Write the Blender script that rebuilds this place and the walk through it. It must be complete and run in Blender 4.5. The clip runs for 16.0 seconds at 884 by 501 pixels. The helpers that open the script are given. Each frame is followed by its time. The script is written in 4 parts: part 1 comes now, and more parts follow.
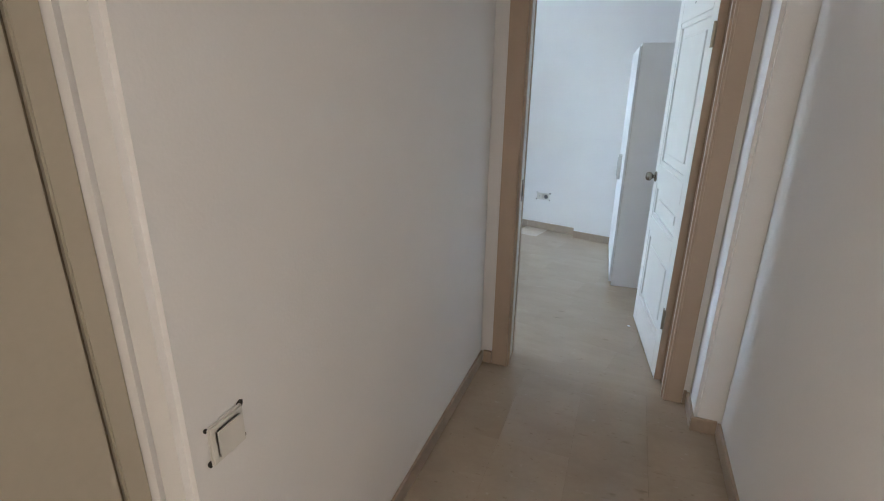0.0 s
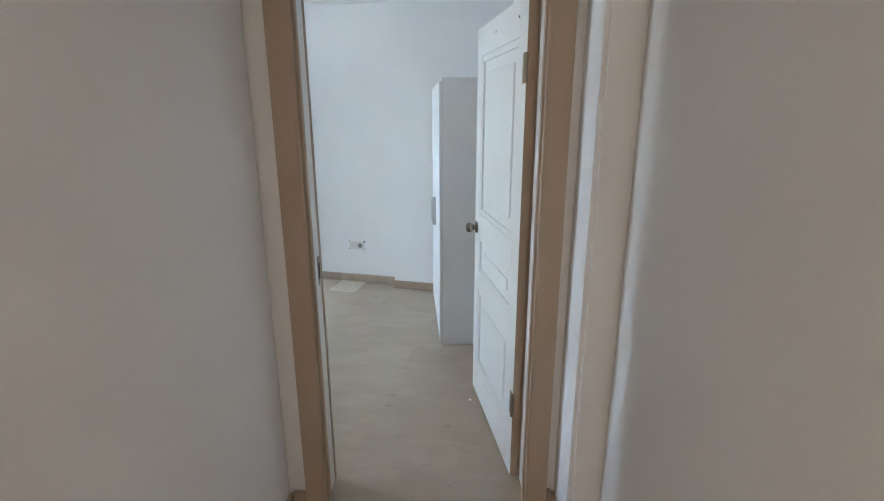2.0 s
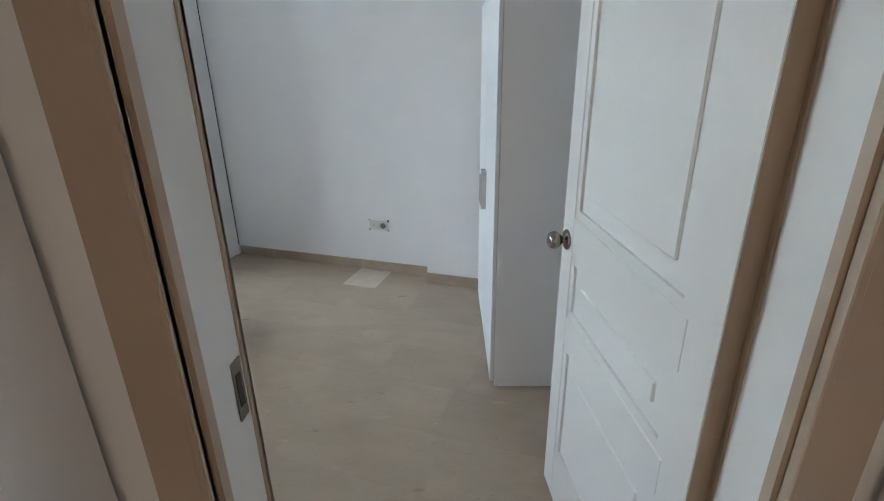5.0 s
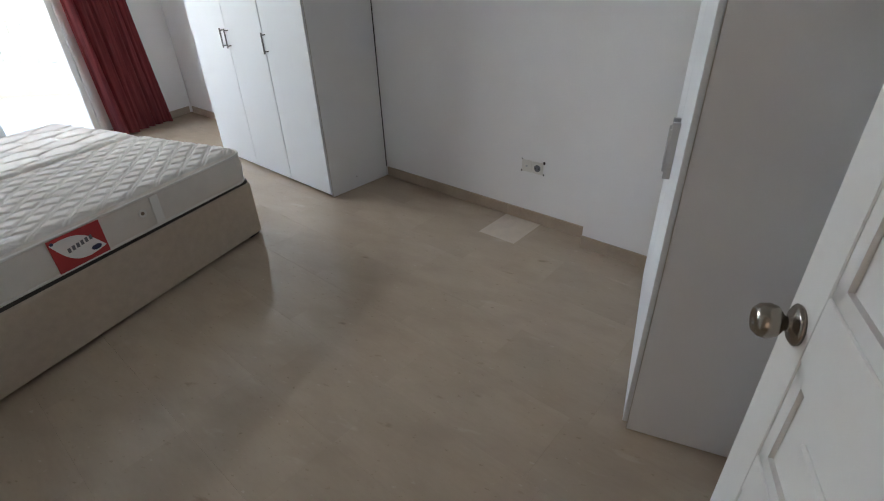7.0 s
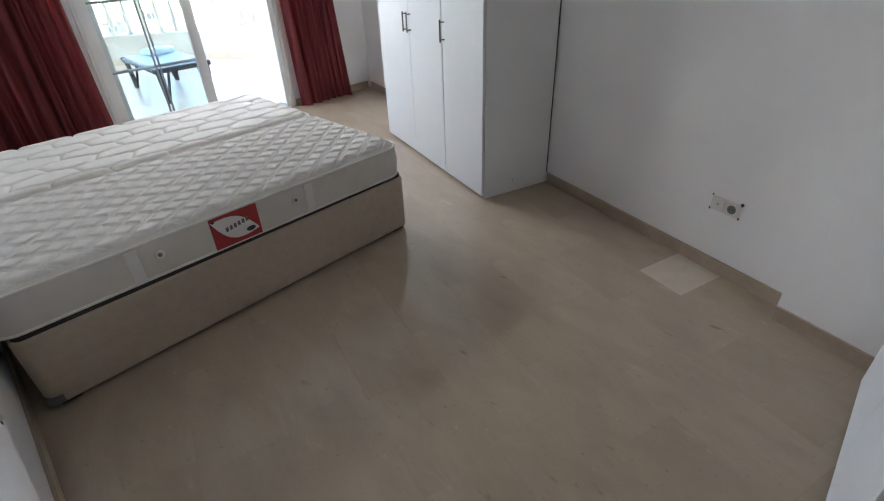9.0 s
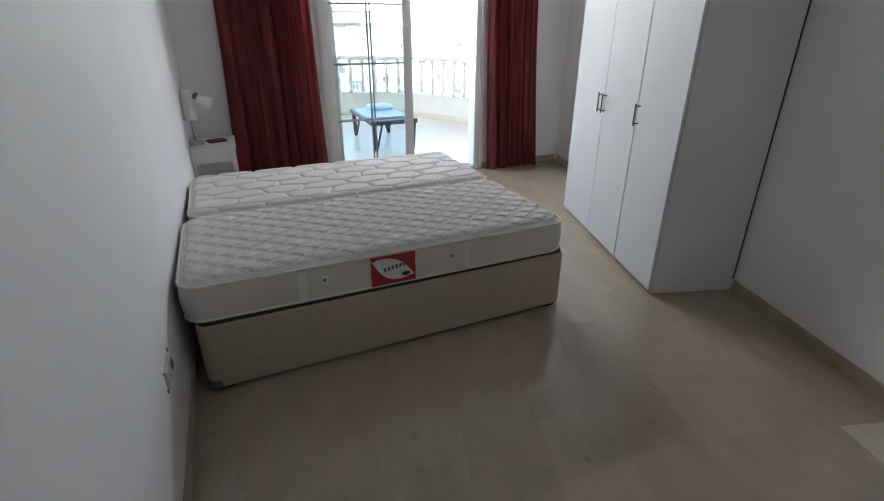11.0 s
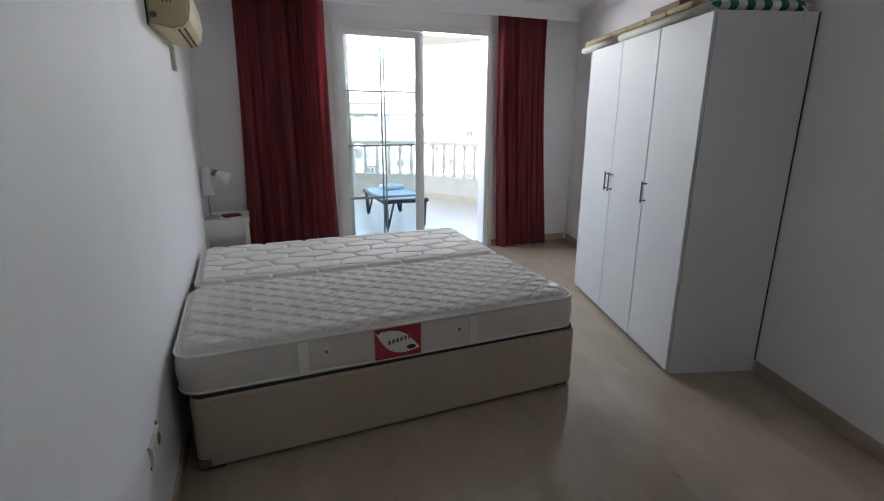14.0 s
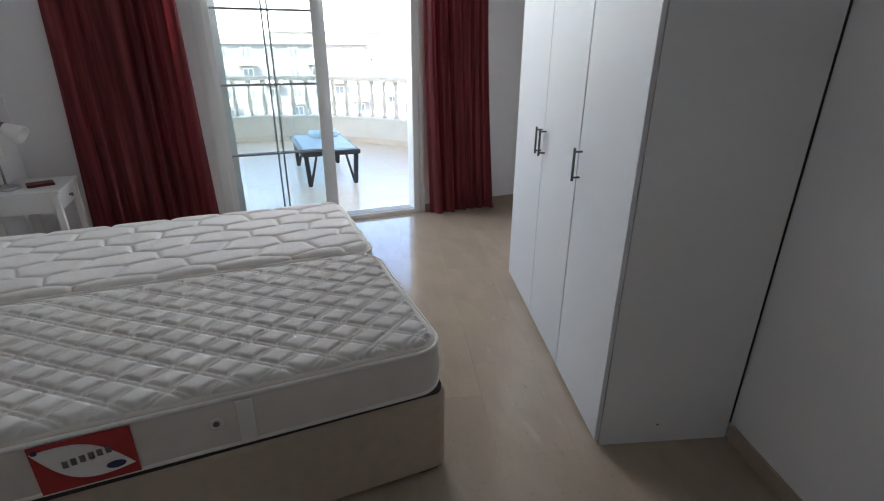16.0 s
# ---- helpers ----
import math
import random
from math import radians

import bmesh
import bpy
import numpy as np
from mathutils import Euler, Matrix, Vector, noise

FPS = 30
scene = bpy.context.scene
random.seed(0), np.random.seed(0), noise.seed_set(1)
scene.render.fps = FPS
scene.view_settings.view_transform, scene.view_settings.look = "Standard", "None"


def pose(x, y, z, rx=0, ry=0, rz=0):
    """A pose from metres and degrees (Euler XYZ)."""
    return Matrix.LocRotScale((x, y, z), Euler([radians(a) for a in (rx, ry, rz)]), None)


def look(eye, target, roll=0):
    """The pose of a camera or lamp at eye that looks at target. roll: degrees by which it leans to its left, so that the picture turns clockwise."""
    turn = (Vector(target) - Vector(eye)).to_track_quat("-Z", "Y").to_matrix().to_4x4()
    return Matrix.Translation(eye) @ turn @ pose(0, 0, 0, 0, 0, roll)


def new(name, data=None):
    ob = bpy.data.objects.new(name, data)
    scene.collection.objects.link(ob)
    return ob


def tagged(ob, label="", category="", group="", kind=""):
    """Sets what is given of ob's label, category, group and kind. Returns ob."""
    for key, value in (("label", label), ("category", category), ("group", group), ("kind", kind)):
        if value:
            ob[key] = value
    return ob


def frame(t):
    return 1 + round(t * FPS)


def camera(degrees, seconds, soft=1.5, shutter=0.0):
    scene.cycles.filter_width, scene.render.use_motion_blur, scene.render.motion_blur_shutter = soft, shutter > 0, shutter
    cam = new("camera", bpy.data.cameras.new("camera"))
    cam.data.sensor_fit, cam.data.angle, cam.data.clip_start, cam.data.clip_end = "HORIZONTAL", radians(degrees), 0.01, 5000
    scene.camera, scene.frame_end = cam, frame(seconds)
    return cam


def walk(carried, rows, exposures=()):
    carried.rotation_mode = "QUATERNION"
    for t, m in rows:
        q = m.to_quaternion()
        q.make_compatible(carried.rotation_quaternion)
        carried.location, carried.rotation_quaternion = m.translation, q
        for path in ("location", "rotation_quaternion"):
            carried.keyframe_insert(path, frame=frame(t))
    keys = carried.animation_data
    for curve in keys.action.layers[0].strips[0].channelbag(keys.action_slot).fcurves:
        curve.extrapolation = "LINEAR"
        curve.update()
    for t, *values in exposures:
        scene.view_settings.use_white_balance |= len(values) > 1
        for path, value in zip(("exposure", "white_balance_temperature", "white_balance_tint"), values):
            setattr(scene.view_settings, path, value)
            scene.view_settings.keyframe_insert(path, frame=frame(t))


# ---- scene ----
cam = camera(84.2, 16.0, soft=1.1)
PATH = [
    (0, (-2.474, 0.837, 1.472), (-0.702, 1.503, 0.825), 0.8),
    (0.5, (-2.327, 0.819, 1.479), (-0.469, 1.21, 0.851), 0.9),
    (1, (-2.1, 0.794, 1.463), (-0.203, 0.988, 0.859), 0.7),
    (1.5, (-1.868, 0.855, 1.429), (0.052, 0.908, 0.872), 0.45),
    (2, (-1.787, 0.878, 1.518), (0.142, 0.859, 0.990), -0.1),
    (2.5, (-1.975, 0.940, 1.458), (-0.031, 0.898, 0.988), -0.2),
    (3, (-2.106, 0.949, 1.480), (-0.166, 0.889, 0.998), -0.4),
    (3.5, (-1.886, 0.889, 1.464), (0.048, 0.802, 0.964), -0.3),
    (4, (-1.477, 0.907, 1.490), (0.440, 0.8125, 0.932), -0.6),
    (4.5, (-1.040, 0.950, 1.474), (0.858, 0.935, 0.843), -0.67),
    (7, (0.003, 0.871, 1.428), (1.525, 1.662, 0.402), -2.2),
    (7.5, (-0.016, 0.857, 1.430), (1.446, 1.716, 0.368), -1.25),
    (8, (0.025, 0.903, 1.453), (1.410, 1.847, 0.362), -1.0),
    (8.5, (0.199, 0.988, 1.463), (1.47, 2.079, 0.37), -2.1),
    (9, (0.285, 1.042, 1.483), (1.422, 2.284, 0.403), -2.4),
    (9.5, (0.336, 1.073, 1.473), (1.305, 2.465, 0.413), -2.8),
    (10, (0.372, 1.069, 1.474), (1.161, 2.606, 0.467), -3.1),
    (12.5, (0.347, 1.038, 1.479), (0.967, 2.842, 0.877), 0.2),
    (13, (0.346, 1.044, 1.474), (0.982, 2.86, 0.929), 0.2),
    (13.5, (0.35, 1.073, 1.463), (1.003, 2.889, 0.939), 0.2),
    (14, (0.388, 1.068, 1.428), (1.048, 2.881, 0.899), 0.2),
    (14.5, (0.528, 1.161, 1.383), (1.178, 2.947, 0.76), 0.2),
    (15, (0.736, 1.326, 1.407), (1.358, 3.086, 0.69), 0.2),
    (15.5, (1.053, 1.531, 1.38), (1.67, 3.277, 0.626), 0.2),
    (16, (1.412, 1.852, 1.406), (2.054, 3.585, 0.641), 0.2),
]
walk(cam, [(t, look(eye, target, roll)) for t, eye, target, roll in PATH], [(0.0, 4.04, 5750, 4), (3.0, 3.96, 5950, 5), (4.0, 3.97, 6000, 5), (4.7, 3.75, 6100, 6), (6.8, 3.10, 6750, 12), (9.0, 3.02, 6750, 13), (10.0, 2.82, 6700, 13), (12.3, 2.33, 6700, 14), (16.0, 2.36, 6650, 14)])

# ---- world and lights ----
SUN_EL, SUN_AZ = 50.0, 205.0
world = bpy.data.worlds.new("World")
scene.world = world
world.use_nodes = True
wn = world.node_tree.nodes
sky = wn.new("ShaderNodeTexSky")
sky.sky_type, sky.sun_disc = "NISHITA", False
sky.dust_density, sky.ozone_density = 0.4, 2.0
sky.sun_elevation, sky.sun_rotation = radians(SUN_EL), radians(SUN_AZ)
world.node_tree.links.new(sky.outputs[0], wn["Background"].inputs[0])
wn["Background"].inputs[1].default_value = 0.26

sun = new("sun", bpy.data.lights.new("sun", "SUN"))
sun.data.energy, sun.data.angle, sun.data.color = 4.0, radians(0.6), (1.0, 0.95, 0.88)
sun.matrix_world = look((0, 0, 0), (-math.sin(radians(SUN_AZ)) * math.cos(radians(SUN_EL)), -math.cos(radians(SUN_AZ)) * math.cos(radians(SUN_EL)), -math.sin(radians(SUN_EL))))


def area_light(name, m, sx, sy, power, colour):
    lamp = new(name, bpy.data.lights.new(name, "AREA"))
    lamp.data.shape, lamp.data.size, lamp.data.size_y = "RECTANGLE", sx, sy
    lamp.data.energy, lamp.data.color = power, colour
    lamp.matrix_world = m
    return lamp


area_light("balcony_daylight", look((1.92, 6.27, 2.15), (2.45, 3.0, 1.10)), 1.50, 0.12, 6.2, (0.90, 0.93, 1.0)).data.spread = radians(165)
# warm fill lamp added to brighten the corridor, no such source known
area_light("corridor_fill", look((-3.45, 1.46, 1.15), (-3.40, 0.3, 1.05)), 0.75, 1.7, 1.3, (1.0, 0.81, 0.64))


# ---- materials ----
def material(name, colour, rough=0.5, metal=0.0, vary=0.08, scale=6.0, fine=90.0, bump=0.05, colour2=None, stretch=(1, 1, 1), spec=0.5, piece=0.0, coat=0.0):
    """Principled surface with variation at two scales and fine relief."""
    m = bpy.data.materials.new(name)
    m.use_nodes = True
    n, l = m.node_tree.nodes, m.node_tree.links
    b = n["Principled BSDF"]
    b.inputs["Roughness"].default_value, b.inputs["Metallic"].default_value = rough, metal
    b.inputs["Specular IOR Level"].default_value = spec
    b.inputs["Coat Weight"].default_value = coat
    tc, mp = n.new("ShaderNodeTexCoord"), n.new("ShaderNodeMapping")
    mp.inputs["Scale"].default_value = stretch
    l.new(tc.outputs["Object"], mp.inputs["Vector"])
    big, small = n.new("ShaderNodeTexNoise"), n.new("ShaderNodeTexNoise")
    big.inputs["Scale"].default_value, small.inputs["Scale"].default_value = scale, fine
    big.inputs["Detail"].default_value = 6
    for t in (big, small):
        l.new(mp.outputs[0], t.inputs["Vector"])
    add = n.new("ShaderNodeMath")
    add.operation = "MULTIPLY_ADD"
    add.inputs[1].default_value = 0.35
    l.new(small.outputs["Fac"], add.inputs[0])
    l.new(big.outputs["Fac"], add.inputs[2])
    ramp = n.new("ShaderNodeValToRGB")
    c2 = colour2 or tuple(c * (1 - 2.2 * vary) for c in colour)
    ramp.color_ramp.elements[0].color, ramp.color_ramp.elements[1].color = (*c2, 1), (*colour, 1)
    ramp.color_ramp.elements[0].position, ramp.color_ramp.elements[1].position = 0.42, 0.86
    l.new(add.outputs[0], ramp.inputs[0])
    out = ramp.outputs[0]
    if piece:
        info, mix, rnd = n.new("ShaderNodeObjectInfo"), n.new("ShaderNodeHueSaturation"), n.new("ShaderNodeMapRange")
        rnd.inputs["To Min"].default_value, rnd.inputs["To Max"].default_value = 1 - piece, 1 + piece
        l.new(info.outputs["Random"], rnd.inputs["Value"])
        l.new(rnd.outputs[0], mix.inputs["Value"])
        l.new(out, mix.inputs["Color"])
        out = mix.outputs[0]
    l.new(out, b.inputs["Base Color"])
    if bump:
        bp = n.new("ShaderNodeBump")
        bp.inputs["Strength"].default_value, bp.inputs["Distance"].default_value = bump, 0.004
        l.new(small.outputs["Fac"], bp.inputs["Height"])
        l.new(bp.outputs[0], b.inputs["Normal"])
    return m


PAINT = material("wall_paint", (0.87, 0.86, 0.86), 0.62, vary=0.02, scale=1.6, fine=140, bump=0.10)
CEIL = material("ceiling_paint", (0.86, 0.855, 0.85), 0.7, vary=0.015, bump=0.05)
def marble(name, colour, piece):
    """Polished beige marble: soft clouds, drawn-out veins, pale and dark flecks."""
    m = material(name, colour, 0.10, spec=0.48, vary=0.05, scale=2.6, fine=26, bump=0.006, stretch=(1.0, 0.45, 1), piece=piece)
    n, l = m.node_tree.nodes, m.node_tree.links
    b = n["Principled BSDF"]
    old = b.inputs["Base Color"].links[0].from_socket
    geo = n.new("ShaderNodeNewGeometry")
    for scale, stretch, lo, hi, col, amount in ((16.0, (1.0, 0.28, 1.0), 0.66, 0.76, (0.58, 0.50, 0.41), 0.36), (48.0, (1.0, 0.5, 1.0), 0.68, 0.74, (0.60, 0.52, 0.43), 0.38), (22.0, (1.0, 0.35, 1.0), 0.68, 0.76, (0.20, 0.155, 0.11), 0.50), (70.0, (1.0, 0.5, 1.0), 0.66, 0.72, (0.22, 0.17, 0.12), 0.45), (9.0, (1.0, 0.4, 1.0), 0.50, 0.72, (0.37, 0.30, 0.235), 0.5), (3.4, (1.0, 0.14, 1.0), 0.62, 0.80, (0.56, 0.48, 0.39), 0.30)):
        mp, t, mr, mix = n.new("ShaderNodeMapping"), n.new("ShaderNodeTexNoise"), n.new("ShaderNodeMapRange"), n.new("ShaderNodeMix")
        mp.inputs["Scale"].default_value, mp.inputs["Rotation"].default_value = stretch, (0, 0, radians(26))
        mp.inputs["Location"].default_value = (scale, scale * 2, 0)
        t.inputs["Scale"].default_value, t.inputs["Detail"].default_value = scale, 4
        mr.inputs["From Min"].default_value, mr.inputs["From Max"].default_value, mr.inputs["To Max"].default_value = lo, hi, amount
        mix.data_type = "RGBA"
        mix.inputs["B"].default_value = (*col, 1)
        l.new(geo.outputs["Position"], mp.inputs["Vector"])
        l.new(mp.outputs[0], t.inputs["Vector"])
        l.new(t.outputs["Fac"], mr.inputs["Value"])
        l.new(mr.outputs[0], mix.inputs["Factor"])
        l.new(old, mix.inputs["A"])
        old = mix.outputs["Result"]
    l.new(old, b.inputs["Base Color"])
    return m


MARBLE = marble("marble", (0.455, 0.372, 0.285), 0.035)
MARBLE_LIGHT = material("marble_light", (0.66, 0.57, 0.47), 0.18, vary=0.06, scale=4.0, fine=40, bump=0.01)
SKIRT = material("marble_skirting", (0.44, 0.35, 0.27), 0.3, vary=0.08, scale=5, fine=40, bump=0.02, piece=0.05)
GROUT = material("grout", (0.38, 0.32, 0.26), 0.8, vary=0.1)
GLOSS = material("white_gloss_paint", (0.80, 0.79, 0.77), 0.32, vary=0.015, scale=3, fine=60, bump=0.03)
FRAME = material("door_frame_paint", (0.48, 0.375, 0.285), 0.45, vary=0.03, scale=4, fine=80, bump=0.04)
LAMINATE = material("white_laminate", (0.76, 0.775, 0.79), 0.52, spec=0.35, vary=0.012, scale=2, fine=200, bump=0.015)
LAMINATE_SIDE = material("grey_white_board", (0.80, 0.795, 0.79), 0.42, vary=0.015, scale=2, fine=160, bump=0.03)
EDGE = material("beige_edge_band", (0.55, 0.50, 0.44), 0.5, vary=0.03)
DARKGAP = material("near_black", (0.03, 0.03, 0.03), 0.8)
PVC = material("white_pvc", (0.80, 0.80, 0.79), 0.35, vary=0.012, bump=0.01)
STEEL = material("brushed_nickel", (0.34, 0.31, 0.27), 0.24, 1.0, vary=0.05, fine=200, bump=0.02)
DARK_METAL = material("dark_satin_metal", (0.17, 0.165, 0.16), 0.32, 0.9, vary=0.04, bump=0.01)
CHROME = material("satin_chrome", (0.52, 0.53, 0.54), 0.3, 1.0, vary=0.04, bump=0.01)
BRASS = material("aged_hinge_metal", (0.30, 0.25, 0.19), 0.4, 0.9, vary=0.1)
TICK = material("white_quilted_ticking", (0.74, 0.72, 0.68), 0.85, vary=0.03, scale=14, fine=420, bump=0.25)
BORDER = material("mattress_side_fabric", (0.72, 0.67, 0.61), 0.88, vary=0.04, scale=10, fine=380, bump=0.22)
WELT = material("white_piping", (0.78, 0.76, 0.72), 0.8, vary=0.02)
DIVAN = material("beige_divan_fabric", (0.51, 0.42, 0.33), 0.9, vary=0.06, scale=24, fine=320, bump=0.35)
PLASTIC_DARK = material("black_plastic", (0.025, 0.025, 0.028), 0.4, vary=0.05)
RED_PRINT = material("red_print", (0.42, 0.03, 0.03), 0.5, vary=0.05)
WHITE_PRINT = material("white_print", (0.8, 0.78, 0.76), 0.5, vary=0.02)
NAVY_PRINT = material("navy_print", (0.03, 0.04, 0.10), 0.5, vary=0.05)
GREY_PRINT = material("grey_print", (0.16, 0.16, 0.175), 0.5, vary=0.05)
SOCKET = material("socket_plastic", (0.74, 0.72, 0.68), 0.35, vary=0.02, bump=0.01)
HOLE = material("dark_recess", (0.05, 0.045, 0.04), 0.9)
LIME = material("stone_coping", (0.72, 0.67, 0.58), 0.6, vary=0.05, scale=8, fine=70)
STUCCO = material("white_stucco", (0.76, 0.71, 0.62), 0.8, vary=0.05, scale=3, fine=60, bump=0.25)
BALC_TILE = material("balcony_tile", (0.70, 0.60, 0.47), 0.32, vary=0.05, scale=4, fine=40, bump=0.02, piece=0.03)


def part(name, bm, mat, parent=None, label="", smooth=False):
    me = bpy.data.meshes.new(name)
    bmesh.ops.recalc_face_normals(bm, faces=bm.faces)
    bm.to_mesh(me)
    bm.free()
    me.materials.append(mat)
    if smooth:
        for p in me.polygons:
            p.use_smooth = True
    ob = new(name, me)
    ob.parent = parent
    if label:
        ob["label"] = label
    return ob


def thing(name, m, label, category, group="", kind=""):
    e = new(name)
    e.empty_display_size = 0.1
    e.matrix_world = m
    return tagged(e, label, category, group, kind)


def box(x0, x1, y0, y1, z0, z1, bm=None, bevel=0.0, seg=2):
    """A box by its bounds, bevelled; added to bm where given."""
    own = bmesh.new()
    bmesh.ops.create_cube(own, size=1)
    bmesh.ops.scale(own, vec=(x1 - x0, y1 - y0, z1 - z0), verts=own.verts)
    bmesh.ops.translate(own, vec=((x0 + x1) / 2, (y0 + y1) / 2, (z0 + z1) / 2), verts=own.verts)
    if bevel:
        bmesh.ops.bevel(own, geom=own.edges[:], offset=bevel, segments=seg, affect="EDGES", clamp_overlap=True)
    return merge(own, bm)


def merge(own, bm):
    if bm is None:
        return own
    me = bpy.data.meshes.new("tmp")
    own.to_mesh(me)
    own.free()
    bm.from_mesh(me)
    bpy.data.meshes.remove(me)
    return bm


def lathe(profile, seg=24, bm=None, m=None):
    """A turned solid from (radius, height) pairs round z."""
    own = bmesh.new()
    rings = [[own.verts.new((r * math.cos(2 * math.pi * i / seg), r * math.sin(2 * math.pi * i / seg), z)) for i in range(seg)] for r, z in profile]
    for a, b in zip(rings, rings[1:]):
        for i in range(seg):
            own.faces.new((a[i], a[(i + 1) % seg], b[(i + 1) % seg], b[i]))
    own.faces.new(rings[0][::-1])
    own.faces.new(rings[-1])
    if m is not None:
        own.transform(m)
    return merge(own, bm)


def tube(points, r, seg=10, bm=None):
    """A round bar through points."""
    own = bmesh.new()
    pts = [Vector(p) for p in points]
    rings = []
    for i, p in enumerate(pts):
        d = (pts[min(i + 1, len(pts) - 1)] - pts[max(i - 1, 0)]).normalized()
        q = d.to_track_quat("Z", "Y")
        rings.append([own.verts.new(p + q @ Vector((r * math.cos(2 * math.pi * k / seg), r * math.sin(2 * math.pi * k / seg), 0))) for k in range(seg)])
    for a, b in zip(rings, rings[1:]):
        for k in range(seg):
            own.faces.new((a[k], a[(k + 1) % seg], b[(k + 1) % seg], b[k]))
    own.faces.new(rings[0][::-1])
    own.faces.new(rings[-1])
    return merge(own, bm)


def prism(outline, z0, z1, bm=None, m=None):
    """An outline in x, y pulled up from z0 to z1."""
    own = bmesh.new()
    lo = [own.verts.new((x, y, z0)) for x, y in outline]
    hi = [own.verts.new((x, y, z1)) for x, y in outline]
    own.faces.new(lo[::-1])
    own.faces.new(hi)
    for i in range(len(lo)):
        j = (i + 1) % len(lo)
        own.faces.new((lo[i], lo[j], hi[j], hi[i]))
    if m is not None:
        own.transform(m)
    return merge(own, bm)


def structure(name, bm, mat, label, category, smooth=False):
    return tagged(part(name, bm, mat, None, "", smooth), label, category, kind="structure")


# ---- the plan ----
H = 2.52                            # ceiling
DX0, DX1 = -0.139, 0.0              # the bedroom door's wall
DY0, DY1, DZ = 0.527, 1.325, 1.930  # its opening
CL, CR = 1.471, 0.310               # corridor walls
PX, PY = -0.345, 0.416              # pilaster beside the doorway
BACK, STUB = 0.30, 1.55
RX = -2.005                         # closed side door's recess
SKEW = 1.4                          # the bed's wall is a little out of square
WEST = pose(0.0, STUB, 0, 0, 0, SKEW)
EAST = pose(2.4934, 1.0264, 0, 0, 0, -14.3)  # splayed east wall: local x = 0 is its face, local y runs along it
NL = 5.10                           # the east wall's length
NORTH = pose(2.5, 5.98, 0, 0, 0, 1.4)  # the balcony door's wall, square to the bed's wall: local y = 0 is its face, y runs outwards
NE, NW = 1.25, -2.64                # its corners along local x
WX0, WX1, WZ = -1.400, 0.225, 2.270  # balcony door opening along it

structure("floor", box(-4.1, 4.6, -0.2, 6.1, -0.16, -0.014), GROUT, "beige polished marble floor of the flat", "floor")
structure("ceiling", box(-4.1, 4.6, -0.2, 6.1, H, H + 0.10), CEIL, "plain white painted ceiling", "ceiling")


def in_east(ob):
    ob.matrix_world = EAST @ ob.matrix_world
    return ob


def in_north(ob):
    ob.matrix_world = NORTH @ ob.matrix_world
    return ob


in_east(structure("wall_east", box(0.02, 0.18, -1.2, NL + 0.2, 0, H), PAINT, "white painted bedroom wall with marble skirting", "wall"))
in_east(structure("wall_column", box(-0.08, 0.02, -1.0, 0.231, 0, H, bevel=0.003), PAINT, "shallow white pilaster on the bedroom wall", "wall"))
wall_west = structure("wall_west", box(-0.139, 0, 0, 4.60, 0, H), PAINT, "white painted wall at the bed's head", "wall")
wall_west.matrix_world = WEST
structure("wall_back", box(DX1, 2.6, BACK - 0.12, BACK, 0, H), PAINT, "white painted wall behind the open door", "wall")

bm = box(-2.80, WX0, 0, 0.2, 0, H)
box(WX1, 1.50, 0, 0.2, 0, H, bm)
box(WX0, WX1, 0, 0.2, WZ, H, bm)
in_north(structure("wall_north", bm, PAINT, "white wall round the balcony door", "wall"))

bm = box(DX0, DX1, DY1 + 0.03, STUB, 0, H)
box(DX0, DX1, BACK - 0.12, DY0 - 0.03, 0, H, bm)
box(DX0, DX1, DY0 - 0.03, DY1 + 0.03, DZ + 0.03, H, bm)
structure("wall_door", bm, PAINT, "white wall round the bedroom doorway", "wall")

bm = box(RX, DX0, CL, STUB, -0.05, H + 0.05, bevel=0.014, seg=4)
box(RX, DX0, STUB, STUB + 0.14, 0, H, bm)
structure("wall_corridor_left", bm, PAINT, "white corridor wall with a flush switch", "wall")
# the opening from -3.85 to -3.05 is unseen, added to hold the fill lamp
bm = box(-4.1, -3.85, CL, STUB + 0.14, 0, H)
box(-3.05, RX - 0.93, CL, STUB + 0.14, 0, H, bm)
box(-3.85, RX, CL, STUB + 0.14, 2.12, H, bm)
structure("wall_corridor_far", bm, PAINT, "white corridor wall round a doorway and an added unseen opening", "wall")
structure("wall_fill_recess", box(-3.95, -2.95, STUB + 0.14, STUB + 0.24, 0, H), PAINT, "white wall closing the added unseen opening", "wall")
structure("wall_corridor_right", box(-4.1, PX, -0.2, CR, -0.05, H + 0.05, bevel=0.022, seg=4), PAINT, "white corridor wall", "wall")
structure("wall_pilaster", box(PX, DX0, -0.2, PY, -0.05, H + 0.05, bevel=0.014, seg=4), PAINT, "white pilaster beside the doorway", "wall")
structure("wall_west_end", box(-4.1, -4.0, CR, CL, 0, H), PAINT, "white wall at the corridor's end", "wall")


